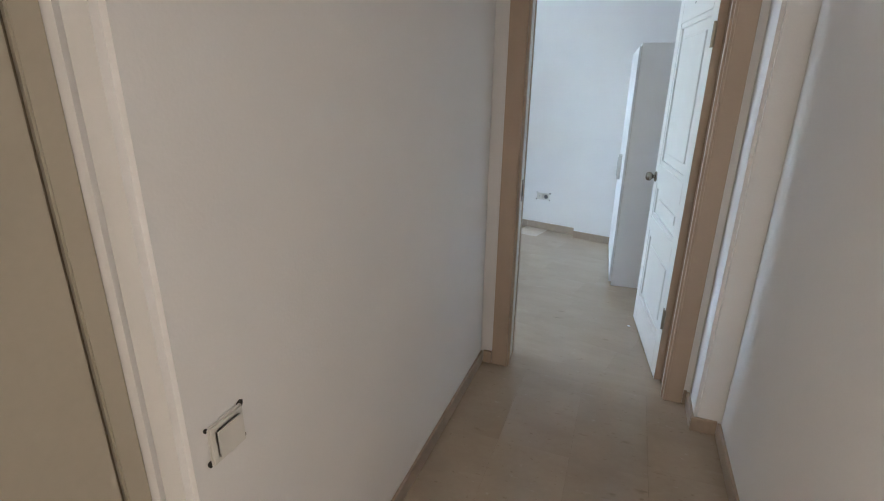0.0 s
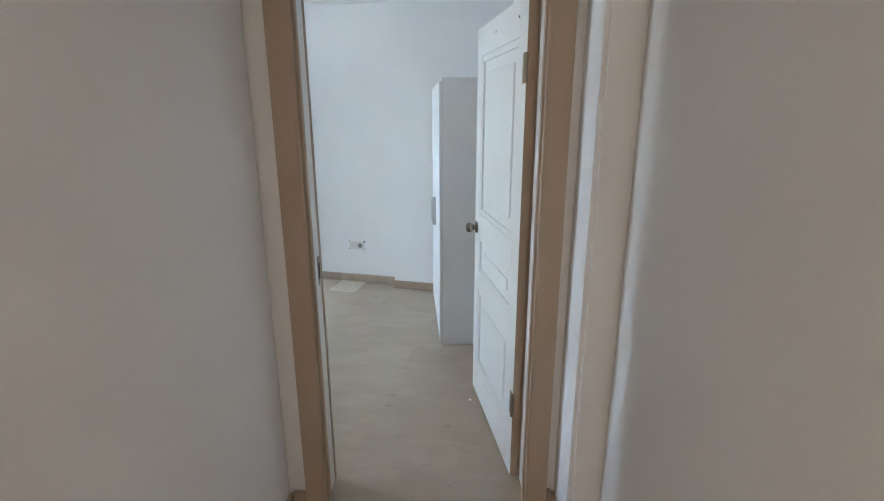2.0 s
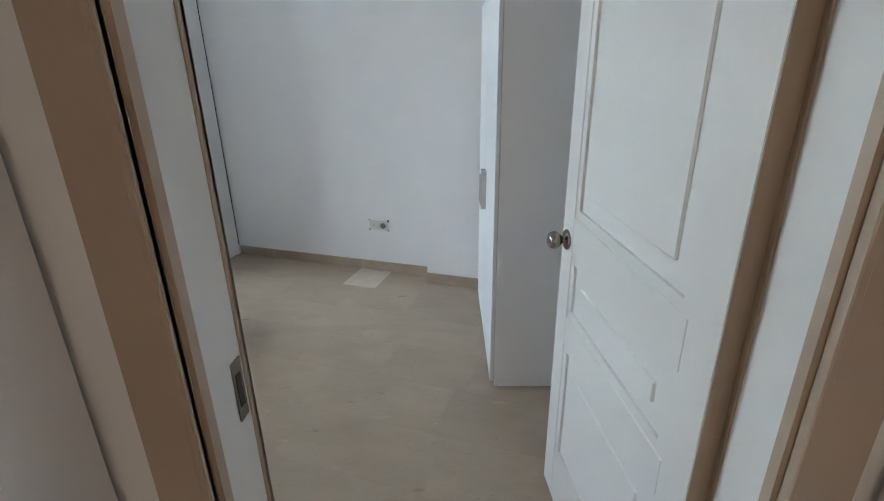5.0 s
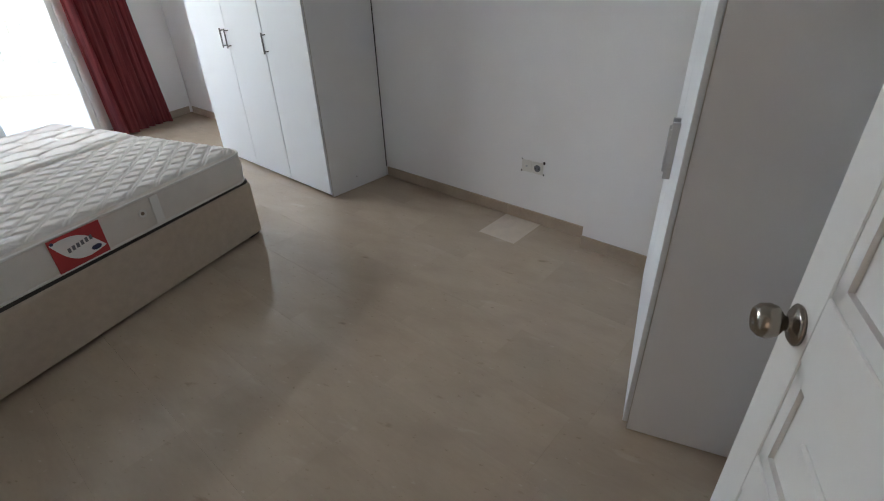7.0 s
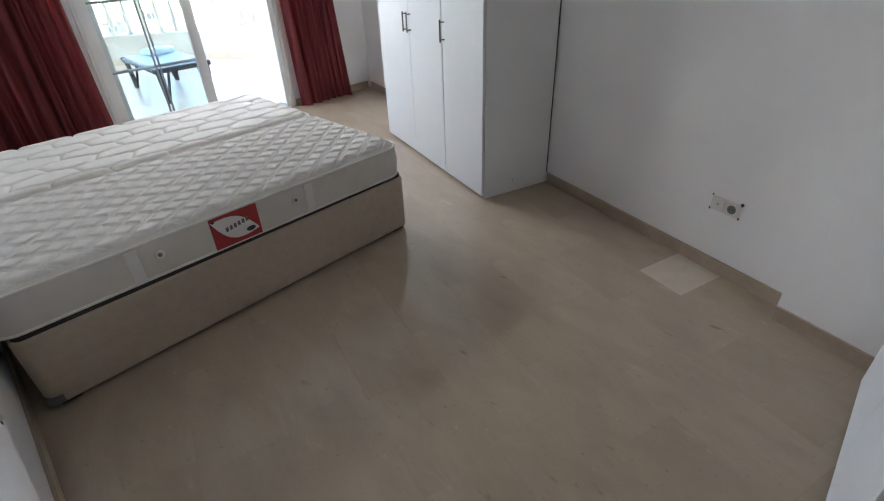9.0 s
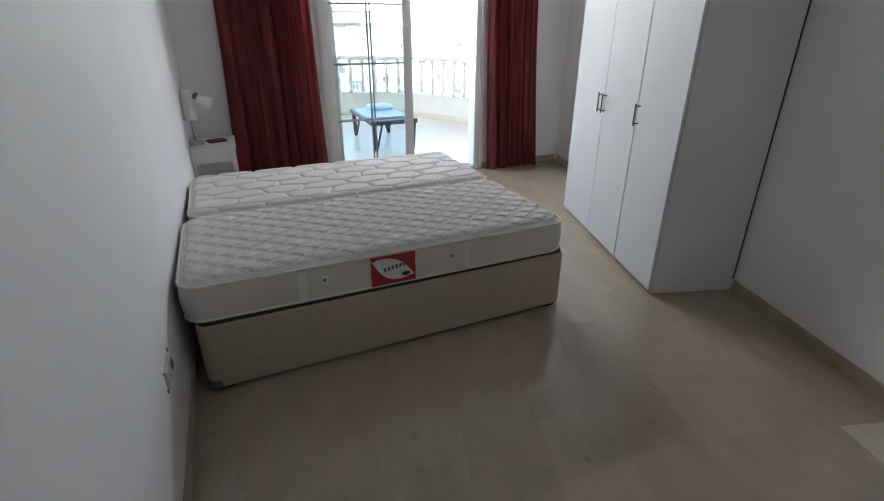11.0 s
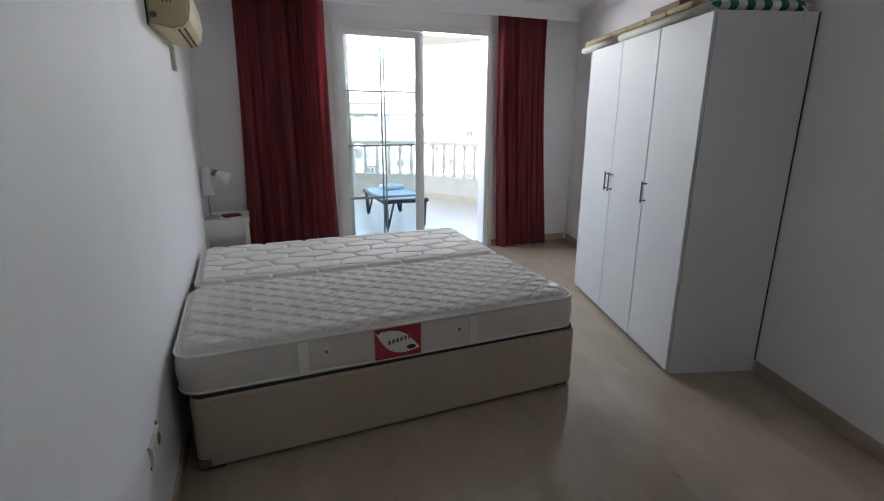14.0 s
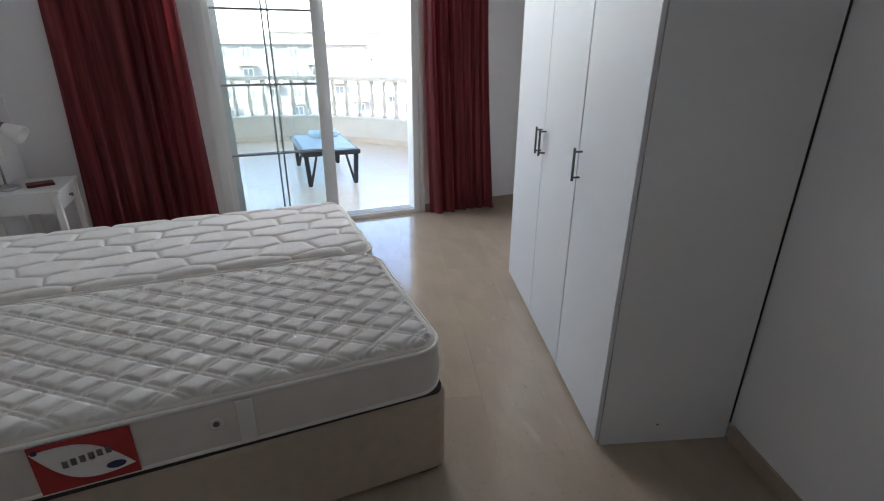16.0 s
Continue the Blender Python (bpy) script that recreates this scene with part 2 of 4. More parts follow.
def cornice(name, x0, x1, y0, y1, out):
    """A stepped plaster cornice; out: the direction from the wall into the room, in x or y."""
    b = bmesh.new()
    for d, z0, z1 in ((0.016, H - 0.105, H - 0.078), (0.034, H - 0.080, H - 0.052), (0.052, H - 0.055, H - 0.028), (0.078, H - 0.030, H)):
        if out == "x":
            box(x1 - d, x1, y0, y1, z0, z1, b, 0.005, 2)
        elif out == "y":
            box(x0, x1, y1 - d, y1, z0, z1, b, 0.005, 2)
        else:
            box(x0, x0 + d, y0, y1, z0, z1, b, 0.005, 2)
    return structure(name, b, CEIL, "white stepped plaster cornice under the ceiling", "cornice")


in_east(cornice("trim_east", -0.1, 0.02, 0.232, NL, "x"))
in_east(cornice("trim_column", -0.18, -0.08, -0.9, 0.231, "x"))
in_north(cornice("trim_north", NW + 0.08, NE - 0.06, -0.1, 0, "y"))
in_north(structure("trim_pelmet", box(NW + 0.08, NE - 0.14, -0.235, -0.215, 2.378, H, bevel=0.003), CEIL, "white pelmet board hiding the curtain rails", "pelmet"))
trim_west = cornice("trim_west", 0.0, 0.1, 0.0, 4.42, "w")
trim_west.matrix_world = WEST


def skirting(name, runs):
    base = thing(name, pose(0, 0, 0), "beige marble skirting along the wall foot", "skirting", kind="structure")
    for x0, x1, y0, y1 in runs:
        long_x = (x1 - x0) > (y1 - y0)
        span = (x1 - x0) if long_x else (y1 - y0)
        count = max(1, round(span / 0.6))
        for i in range(count):
            a, b = i * span / count, (i + 1) * span / count - 0.0012
            if long_x:
                part("tile", box(x0 + a, x0 + b, y0, y1, 0, 0.072, bevel=0.0015, seg=1), SKIRT, base)
            else:
                part("tile", box(x0, x1, y0 + a, y0 + b, 0, 0.072, bevel=0.0015, seg=1), SKIRT, base)
    return base


T = 0.013
skirting("baseboard", [(RX + 0.005, DX0 - T, CL - T, CL), (DX0 - T, DX0, DY1 + 0.085, CL - T), (-4.0, PX - T, CR, CR + T), (PX - T, PX, CR + T, PY + T),
                       (PX, DX0 - T, PY, PY + T), (DX0 - T, DX0, PY + T, DY0 - 0.083), (0.0, T, DY1 + 0.085, STUB)])
in_east(skirting("baseboard_east", [(0.02 - T, 0.02, 0.235, 1.888), (0.02 - T, 0.02, 3.475, NL), (-0.08 - T, -0.08, -0.25, 0.231)]))
in_north(skirting("baseboard_north", [(WX1 + 0.05, NE, -T, 0), (NW + 0.02, WX0 - 0.03, -T, 0)]))
skirting("baseboard_west", [(0.0, T, 0.002, 4.42)]).matrix_world = WEST

# ---- bedroom doorway ----
door = thing("door_1", pose(DX1 + 0.006, 0.568, 0), "white panelled door standing open into the bedroom", "door", kind="structure")
LEAF = thing("leaf", pose(0, 0, 0, 0, 0, 8.2), "", "")
LEAF.parent = door
for k in ("label", "category"):
    if k in LEAF:
        del LEAF[k]
LW, LT = 0.758, 0.040


def panel_leaf(width, thick, height, z0=0.012):
    """A panelled leaf: stiles, rails and sunk panels with a moulded rim, along +x, thickness to -y."""
    b = bmesh.new()
    stile, rails = 0.088, [(z0, 0.20), (0.64, 0.73), (0.93, 1.04), (height - 0.13, height)]
    box(0, stile, -thick, 0, z0, height, b, 0.002, 1)
    box(width - stile, width, -thick, 0, z0, height, b, 0.002, 1)
    for a, c in rails:
        box(stile, width - stile, -thick, 0, a, c, b, 0.002, 1)
    for (_, a), (c, _) in zip(rails, rails[1:]):
        box(stile, width - stile, -thick + 0.011, -0.011, a, c, b)
        for d, e in ((0.012, 0.006), (0.026, 0.003)):
            for y0, y1 in ((-e - 0.008, -e), (-thick + e, -thick + e + 0.008)):
                box(stile, width - stile, y0, y1, a, a + d, b)
                box(stile, width - stile, y0, y1, c - d, c, b)
                box(stile, stile + d, y0, y1, a, c, b)
                box(width - stile - d, width - stile, y0, y1, a, c, b)
        box(stile + 0.075, width - stile - 0.075, -thick + 0.005, -0.005, a + 0.075, c - 0.075, b, 0.004, 1)
    return b


part("panel", panel_leaf(LW, LT, 1.920), GLOSS, LEAF)
BARE = material("bare_wood_edge", (0.44, 0.32, 0.225), 0.6, vary=0.12, scale=9, fine=60, stretch=(1, 1, 0.15))
part("leaf_edge", box(-0.0025, 0.0, -LT + 0.001, -0.001, 0.014, 1.918), BARE, LEAF, "unpainted brown leaf edge")
for sx in (0.10, 0.42):
    part("screw_hole", lathe([(0.005, 0), (0.005, 0.001)], 10, None, pose(sx, 0.0005, 1.86, -90)), HOLE, LEAF)


def hinge(z):
    h = lathe([(0.008, 0), (0.008, 0.10)], 10, None, pose(-0.006, 0.004, z))
    box(-0.004, 0.034, 0.000, 0.003, z, z + 0.10, h)
    return h


for z in (0.31, 1.63):
    part("hinge", hinge(z), BRASS, LEAF, "aged metal hinge")


def knob(side):
    """A round door knob with its rose; side -1 or 1 along y."""
    prof = [(0.030, 0.0), (0.031, 0.004), (0.026, 0.008), (0.012, 0.010), (0.011, 0.018), (0.016, 0.022), (0.0235, 0.028), (0.0265, 0.038), (0.0245, 0.050), (0.018, 0.057), (0.0125, 0.058), (0.008, 0.0545)]
    return lathe(prof, 28, None, pose(0, 0, 0, -90 * side, 0, 0))


for side, y in ((1, 0.0), (-1, -LT)):
    kn = part("knob", knob(side), STEEL, LEAF, "brushed nickel round door knob", True)
    kn.location = (LW - 0.045, y, 0.960)
part("latch_plate", box(LW, LW + 0.002, -0.032, -0.008, 0.90, 1.02), STEEL, LEAF)

# frame with stop and casings
fr = bmesh.new()
box(DX0, DX1, DY1, DY1 + 0.03, 0, DZ + 0.03, fr)
box(DX0, DX1, DY0 - 0.03, DY0, 0, DZ + 0.03, fr)
box(DX0, DX1, DY0, DY1, DZ, DZ + 0.03, fr)
part("door_frame", fr, GLOSS, None, "white painted jamb lining")
fr = bpy.data.objects["door_frame"]
fr.parent = door
fr.matrix_parent_inverse = door.matrix_world.inverted()
for nm, bb in (("door_stop", box(DX0, DX0 + 0.020, DY1 - 0.012, DY1, 0, DZ)), ("door_stop", box(DX0, DX0 + 0.020, DY0, DY0 + 0.012, 0, DZ)), ("door_stop", box(DX0, DX0 + 0.020, DY0 + 0.012, DY1 - 0.012, DZ - 0.012, DZ))):
    o = part(nm, bb, FRAME, door)
    o.matrix_parent_inverse = door.matrix_world.inverted()


def casing(x0, x1):
    """Three moulded boards round the opening."""
    for a, c, z0, z1 in ((DY1 - 0.004, DY1 + 0.082, 0, DZ + 0.08), (DY0 - 0.082, DY0 + 0.004, 0, DZ + 0.08)):
        bb = box(x0, x1, a, c, z0, z1, bevel=0.004)
        e = a if a > 1 else c - 0.012
        box(min(x0, x1) - 0.004, max(x0, x1), e, e + 0.012, z0, z1 - 0.07, bb, 0.002, 1)
        o = part("casing", bb, FRAME, door)
        o.matrix_parent_inverse = door.matrix_world.inverted()
    o = part("casing", box(x0, x1, DY0 + 0.004, DY1 - 0.004, DZ - 0.004, DZ + 0.078, bevel=0.004), FRAME, door)
    o.matrix_parent_inverse = door.matrix_world.inverted()


casing(DX0 - 0.016, DX0)
casing(DX1, DX1 + 0.014)
for bb, mt in ((box(DX1 - 0.040, DX1 - 0.012, DY1 - 0.0025, DY1, 0.905, 1.015), STEEL), (box(DX1 - 0.033, DX1 - 0.019, DY1 - 0.0035, DY1, 0.93, 0.99), HOLE)):
    o = part("strike_plate", bb, mt, door)
    o.matrix_parent_inverse = door.matrix_world.inverted()

# closed side door in the corridor
side = thing("door_2", pose(RX, CL + 0.10, 0), "closed white door in the corridor's recess", "door", kind="structure")
# cream darkened so that the recess's shade sits in the colour
CREAM_SHADED = material("shade_dimmed_cream", (0.46, 0.42, 0.34), 0.5, vary=0.04, scale=3, fine=60, bump=0.04)
part("leaf", box(-0.842, -0.048, 0.002, 0.042, 0.012, 2.04, bevel=0.003), CREAM_SHADED, side)
bb = box(-0.042, 0, 0, 0.05, 0, 2.10, bevel=0.003)
box(-0.93, -0.846, 0, 0.05, 0, 2.10, bb, 0.003)
box(-0.846, -0.042, 0, 0.05, 2.046, 2.10, bb, 0.003)
part("door_frame", bb, CREAM_SHADED, side)
part("seal", box(-0.048, -0.042, 0.010, 0.05, 0, 2.04), BRASS, side, "brown gap along the leaf")


def socket_plate(name, m, label, cat, kind):
    """A flush plate, in local x (across) and z, facing -y."""
    e = thing(name, m, label, cat)
    if kind == "double":
        for i in (-1, 1):
            part("plate", box(i * 0.036 - 0.035, i * 0.036 + 0.035, -0.010, 0, -0.036, 0.036, bevel=0.004), SOCKET, e)
        part("well", lathe([(0.021, 0), (0.021, 0.003), (0.019, 0.0035)], 24, None, pose(0.036, -0.009, 0, 90)), GREY_PRINT, e)
        for dx in (-0.009, 0.009):
            part("pin_hole", lathe([(0.003, 0), (0.003, 0.002)], 8, None, pose(0.036 + dx, -0.0125, 0, 90)), HOLE, e)
        part("aerial_port", lathe([(0.006, 0), (0.006, 0.004), (0.003, 0.004)], 12, None, pose(-0.036, -0.009, 0, 90)), CHROME, e)
    else:
        part("plate", box(-0.042, 0.042, -0.009, 0, -0.042, 0.042, bevel=0.004), SOCKET, e)
        part("rocker", box(-0.030, 0.030, -0.014, -0.008, -0.030, 0.030, bevel=0.003), SOCKET, e)
    for sx, sz, r in ((-1, -1, 0.006), (1, 1, 0.008), (-1, 1, 0.004), (1, -1, 0.005)):
        w = (0.074 if kind == "double" else 0.042)
        pts = [(sx * w + r * math.cos(a) * (0.9 + 0.25 * math.sin(3 * a)), sz * 0.036 + r * 1.2 * math.sin(a)) for a in [i * math.pi / 5 for i in range(10)]]
        part("chipped_plaster", prism(pts, 0, 0.002, None, pose(0, 0, 0, 90)), HOLE, e, "dark chipped plaster at the plate's corner")
    return e


socket_plate("wall_socket", EAST @ pose(0.02, 0.63, 0.354, 0, 0, -90), "white double wall socket with chipped plaster", "socket", "double")
sk = WEST
socket_plate("wall_socket", sk @ pose(0.0, 1.135, 0.385, 0, 0, 90), "white wall socket by the bed with chipped plaster", "socket", "double")
socket_plate("light_switch", pose(RX + 0.09, CL, 0.853), "white flush light switch with chipped plaster", "light switch", "single")

# ---- balcony door ----
win = thing("window_1", NORTH @ pose(WX0, 0.06, 0), "white plastic sliding balcony door, one half open", "balcony door", kind="structure")
OW = WX1 - WX0
bb = box(0, 0.055, -0.06, 0.10, 0, WZ, bevel=0.004)
box(OW - 0.055, OW, -0.06, 0.10, 0, WZ, bb, 0.004)
box(0.055, OW - 0.055, -0.06, 0.10, WZ - 0.05, WZ, bb, 0.004)
box(0.055, OW - 0.055, -0.06, 0.10, 0.0, 0.035, bb, 0.004)
for yy in (-0.02, 0.02, 0.06):
    box(0.055, OW - 0.055, yy - 0.004, yy + 0.004, 0.035, 0.045, bb)
part("window_frame", bb, PVC, win)
bb = box(-0.025, 0.0, -0.072, -0.06, 0, WZ + 0.025, bevel=0.003)
box(OW, OW + 0.045, -0.072, -0.06, 0, WZ + 0.025, bb, 0.003)
box(0.0, OW, -0.072, -0.06, WZ, WZ + 0.025, bb, 0.003)
part("casing", bb, PVC, win)
GLASS = bpy.data.materials.new("window_glass")
GLASS.use_nodes = True
gb = GLASS.node_tree.nodes["Principled BSDF"]
gb.inputs["Base Color"].default_value = (0.84, 0.90, 0.90, 1)
gb.inputs["Roughness"].default_value = 0.0
gb.inputs["Transmission Weight"].default_value = 1.0
gb.inputs["IOR"].default_value = 1.45


BAR = material("grey_glazing_bar", (0.27, 0.29, 0.30), 0.4, vary=0.03)


def sash(y, x0, x1):
    b = box(x0, x0 + 0.062, y - 0.02, y + 0.02, 0.045, WZ - 0.05, None, 0.004)
    box(x1 - 0.062, x1, y - 0.02, y + 0.02, 0.045, WZ - 0.05, b, 0.004)
    box(x0 + 0.062, x1 - 0.062, y - 0.02, y + 0.02, WZ - 0.113, WZ - 0.05, b, 0.004)
    box(x0 + 0.062, x1 - 0.062, y - 0.02, y + 0.02, 0.045, 0.10, b, 0.004)
    f = part("sash", b, PVC, win)
    g = part("pane", box(x0 + 0.055, x1 - 0.055, y - 0.003, y + 0.003, 0.09, WZ - 0.105), GLASS, f)
    g.visible_shadow = False
    xm = (x0 + x1) / 2
    m = box(xm - 0.0065, xm + 0.0065, y - 0.006, y + 0.006, 0.10, WZ - 0.113)
    for z in (0.617, 1.143, 1.662):
        box(x0 + 0.062, x1 - 0.062, y - 0.006, y + 0.006, z - 0.007, z + 0.007, m)
    part("glazing_bar", m, BAR, f, "thin grey glazing bars")
    return f


s1 = sash(-0.012, 0.033, 0.854)
sash(0.040, 0.078, 0.899)
hd = box(0.050, 0.066, -0.046, -0.034, 1.02, 1.17, None, 0.004)
box(0.052, 0.064, -0.036, -0.030, 1.08, 1.10, hd)
part("handle", hd, PVC, s1, "white pull handle")
structure("sill", box(WX0, WX1, -0.01, 0.21, -0.02, 0.012, None, 0.004), LIME, "pale stone threshold of the balcony door", "threshold").matrix_world = NORTH

# ---- curtains ----
CURT = bpy.data.materials.new("red_curtain_fabric")
CURT.use_nodes = True
cn, cl = CURT.node_tree.nodes, CURT.node_tree.links
cb = cn["Principled BSDF"]
cb.inputs["Roughness"].default_value = 0.85
ctc, cmp, cw = cn.new("ShaderNodeTexCoord"), cn.new("ShaderNodeMapping"), cn.new("ShaderNodeTexNoise")
cmp.inputs["Scale"].default_value = (16, 16, 0.35)
cw.inputs["Scale"].default_value = 3
cl.new(ctc.outputs["Object"], cmp.inputs[0])
cl.new(cmp.outputs[0], cw.inputs["Vector"])
cr = cn.new("ShaderNodeValToRGB")
cr.color_ramp.elements[0].color, cr.color_ramp.elements[1].color = (0.050, 0.008, 0.011, 1), (0.25, 0.050, 0.056, 1)
cr.color_ramp.elements[0].position, cr.color_ramp.elements[1].position = 0.3, 0.7
cl.new(cw.outputs["Fac"], cr.inputs[0])
cl.new(cr.outputs[0], cb.inputs["Base Color"])
ctr, cmx = cn.new("ShaderNodeBsdfTranslucent"), cn.new("ShaderNodeMixShader")
ctr.inputs[0].default_value = (0.50, 0.045, 0.06, 1)
cmx.inputs[0].default_value = 0.30
cl.new(cb.outputs[0], cmx.inputs[1])
cl.new(ctr.outputs[0], cmx.inputs[2])
cl.new(cmx.outputs[0], cn["Material Output"].inputs[0])


def curtain(top0, top1, bot0, bot1, folds, seed, label):
    rnd = random.Random(seed)
    ph = [rnd.uniform(0, 6.28) for _ in range(6)]
    e = thing("curtain", NORTH @ pose(0, -0.11, 0), label, "curtain", "curtains at the balcony door")
    b = bmesh.new()
    nu, nv, zt, zb = 150, 40, 2.47, 0.012
    rows = []
    for j in range(nv + 1):
        v = j / nv
        row = []
        for i in range(nu + 1):
            u = i / nu
            sway = v ** 1.6
            x0, x1 = top0 + (bot0 - top0) * sway, top1 + (bot1 - top1) * sway
            uu = u + 0.045 * math.sin(5 * u + ph[0] + 0.9 * v) + 0.016 * math.sin(13 * u + ph[3] - 0.6 * v)
            a = 2 * math.pi * folds * uu
            soft = 0.55 + 0.45 * math.sin(7 * u + ph[1] + 0.8 * v)
            amp = (0.026 + 0.012 * v) * (0.45 + 0.75 * soft)
            crease = noise.noise((u * folds * 1.7, v * 1.3, seed))
            y = amp * math.sin(a + 0.5 * math.sin(a)) + 0.012 * crease + 0.30 * amp * math.sin(2.3 * a + ph[2] + 1.1 * v) + 0.010 * math.sin(3 * v + 6 * u + ph[4])
            row.append(b.verts.new((x0 + (x1 - x0) * u + 0.006 * math.cos(a), y, zt + (zb - zt) * v)))
        rows.append(row)
    for r, s in zip(rows, rows[1:]):
        for i in range(nu):
            b.faces.new((r[i], r[i + 1], s[i + 1], s[i]))
    part("drape", b, CURT, e, "", True)
    part("rail", box(min(top0, bot0), max(top1, bot1), -0.012, 0.012, 2.47, 2.485), PVC, e, "white curtain rail")
    return e


curtain(-2.235, -1.505, -2.305, -1.450, 8, 3, "dark red gathered curtain hanging to the floor")
curtain(0.238, 0.775, 0.290, 0.920, 6, 8, "dark red curtain bunched beside the open balcony door")

# ---- beds ----


def rounded_rect(x0, x1, y0, y1, r, seg=6):
    pts = []
    for cx, cy, a0 in ((x1 - r, y1 - r, 0), (x0 + r, y1 - r, 90), (x0 + r, y0 + r, 180), (x1 - r, y0 + r, 270)):
        pts += [(cx + r * math.cos(radians(a0 + 90 * i / seg)), cy + r * math.sin(radians(a0 + 90 * i / seg))) for i in range(seg + 1)]
    return pts


def soft_block(lx, ly, z0, z1, r, edge, bulge=0.0, levels=8):
    """A block with round corners and soft upper and lower edges."""
    b = bmesh.new()
    rings = []
    prof = []
    for k in range(levels + 1):
        a = math.pi / 2 * k / levels
        prof.append((edge * (1 - math.sin(a)), z0 + edge * (1 - math.cos(a))))
    prof = prof + [(-bulge, (z0 + z1) / 2)] + [(i, z0 + z1 - z) for i, z in reversed(prof)]
    for inset, z in prof:
        rings.append([b.verts.new((x, y, z)) for x, y in rounded_rect(inset, lx - inset, inset, ly - inset, max(0.004, r - inset * 0.5))])
    n = len(rings[0])
    for p, q in zip(rings, rings[1:]):
        for i in range(n):
            b.faces.new((p[i], p[(i + 1) % n], q[(i + 1) % n], q[i]))
    b.faces.new(rings[0][::-1])
    b.faces.new(rings[-1])
    return b


def quilt(lx, ly, z, r, groove, step):
    """The quilted top panel: a fine grid over a round-cornered outline, sunk along the stitching."""
    b = bmesh.new()
    nx, ny = int(lx / step), int(ly / step)
    hx, hy = lx / 2, ly / 2
    rows = []
    for j in range(ny + 1):
        row = []
        for i in range(nx + 1):
            x, y = (2 * i / nx - 1) * hx, (2 * j / ny - 1) * hy
            dx, dy = abs(x) - (hx - r), abs(y) - (hy - r)
            if dx > 0 and dy > 0:
                k = max(dx, dy) / math.hypot(dx, dy)
                x, y = math.copysign(hx - r + dx * k, x), math.copysign(hy - r + dy * k, y)
            edge = min(hx - abs(2 * i / nx - 1) * hx, hy - abs(2 * j / ny - 1) * hy)
            fall = max(0.0, 1 - edge / 0.045)
            h = groove(x + hx, y + hy) * min(1.0, edge / 0.02)
            row.append(b.verts.new((x + hx, y + hy, z + 0.014 - 0.022 * fall ** 2 + h + 0.004 * noise.noise((x * 3, y * 3, 0)))))
        rows.append(row)
    for p, q in zip(rows, rows[1:]):
        for i in range(nx):
            b.faces.new((p[i], p[i + 1], q[i + 1], q[i]))
    return b


def diamonds(x, y):
    a, c = 0.145, 0.116
    u, v = x / a + y / c, x / a - y / c
    du, dv = abs(u - round(u)), abs(v - round(v))
    e = min(abs(du - 0.085), abs(dv - 0.085)) * 0.09
    return 0.014 * (1 - math.exp(-e / 0.0055))


def honeycomb(x, y):
    s = 0.122
    best = []
    for j in (-1, 0, 1):
        for i in (-1, 0, 1):
            rj = round(y / (s * 1.1)) + j
            cx = (round(x / (s * 2.2) - 0.5 * (rj % 2)) + i + 0.5 * (rj % 2)) * s * 2.2
            cx += 0.040 * math.sin(rj * 2.1 + cx * 9)
            best.append(math.hypot((x - cx) / 2.2, (y - rj * s * 1.1 - 0.012 * math.sin(cx * 11 + rj)) / 1.1))
    best.sort()
    d = (best[1] - best[0])
    return 0.015 * (1 - math.exp(-d / 0.011))


def divan(m, lx, ly, h, label):
    e = thing("divan_base", m, label, "bed base", "divan bases")
    body = soft_block(lx, ly, 0.013, h, 0.045, 0.018)
    part("body", body, DIVAN, e, "", True)
    # near-black sheet paints the shade in the gap below the mattress
    part("gap_shade", prism(rounded_rect(0.010, lx - 0.010, 0.010, ly - 0.010, 0.04), h - 0.002, h + 0.0132), HOLE, e, "dark sheet standing in for the shaded gap under the mattress")
    for x in (0.03, lx - 0.11):
        for y in (0.012, ly - 0.092):
            part("foot", box(x, x + 0.08, y, y + 0.08, 0, 0.034, None, 0.006), PLASTIC_DARK, e, "black plastic foot")
    part("corner_guard", prism(rounded_rect(-0.002, 0.075, -0.002, 0.06, 0.03), 0.022, 0.060), GREY_PRINT, e, "grey plastic corner guard")
    return e


def ring_pipe(lx, ly, z, r, inset, rad):
    pts = [(x, y, z) for x, y in rounded_rect(inset, lx - inset, inset, ly - inset, r)]
    return tube(pts + pts[:2], rad, 8)


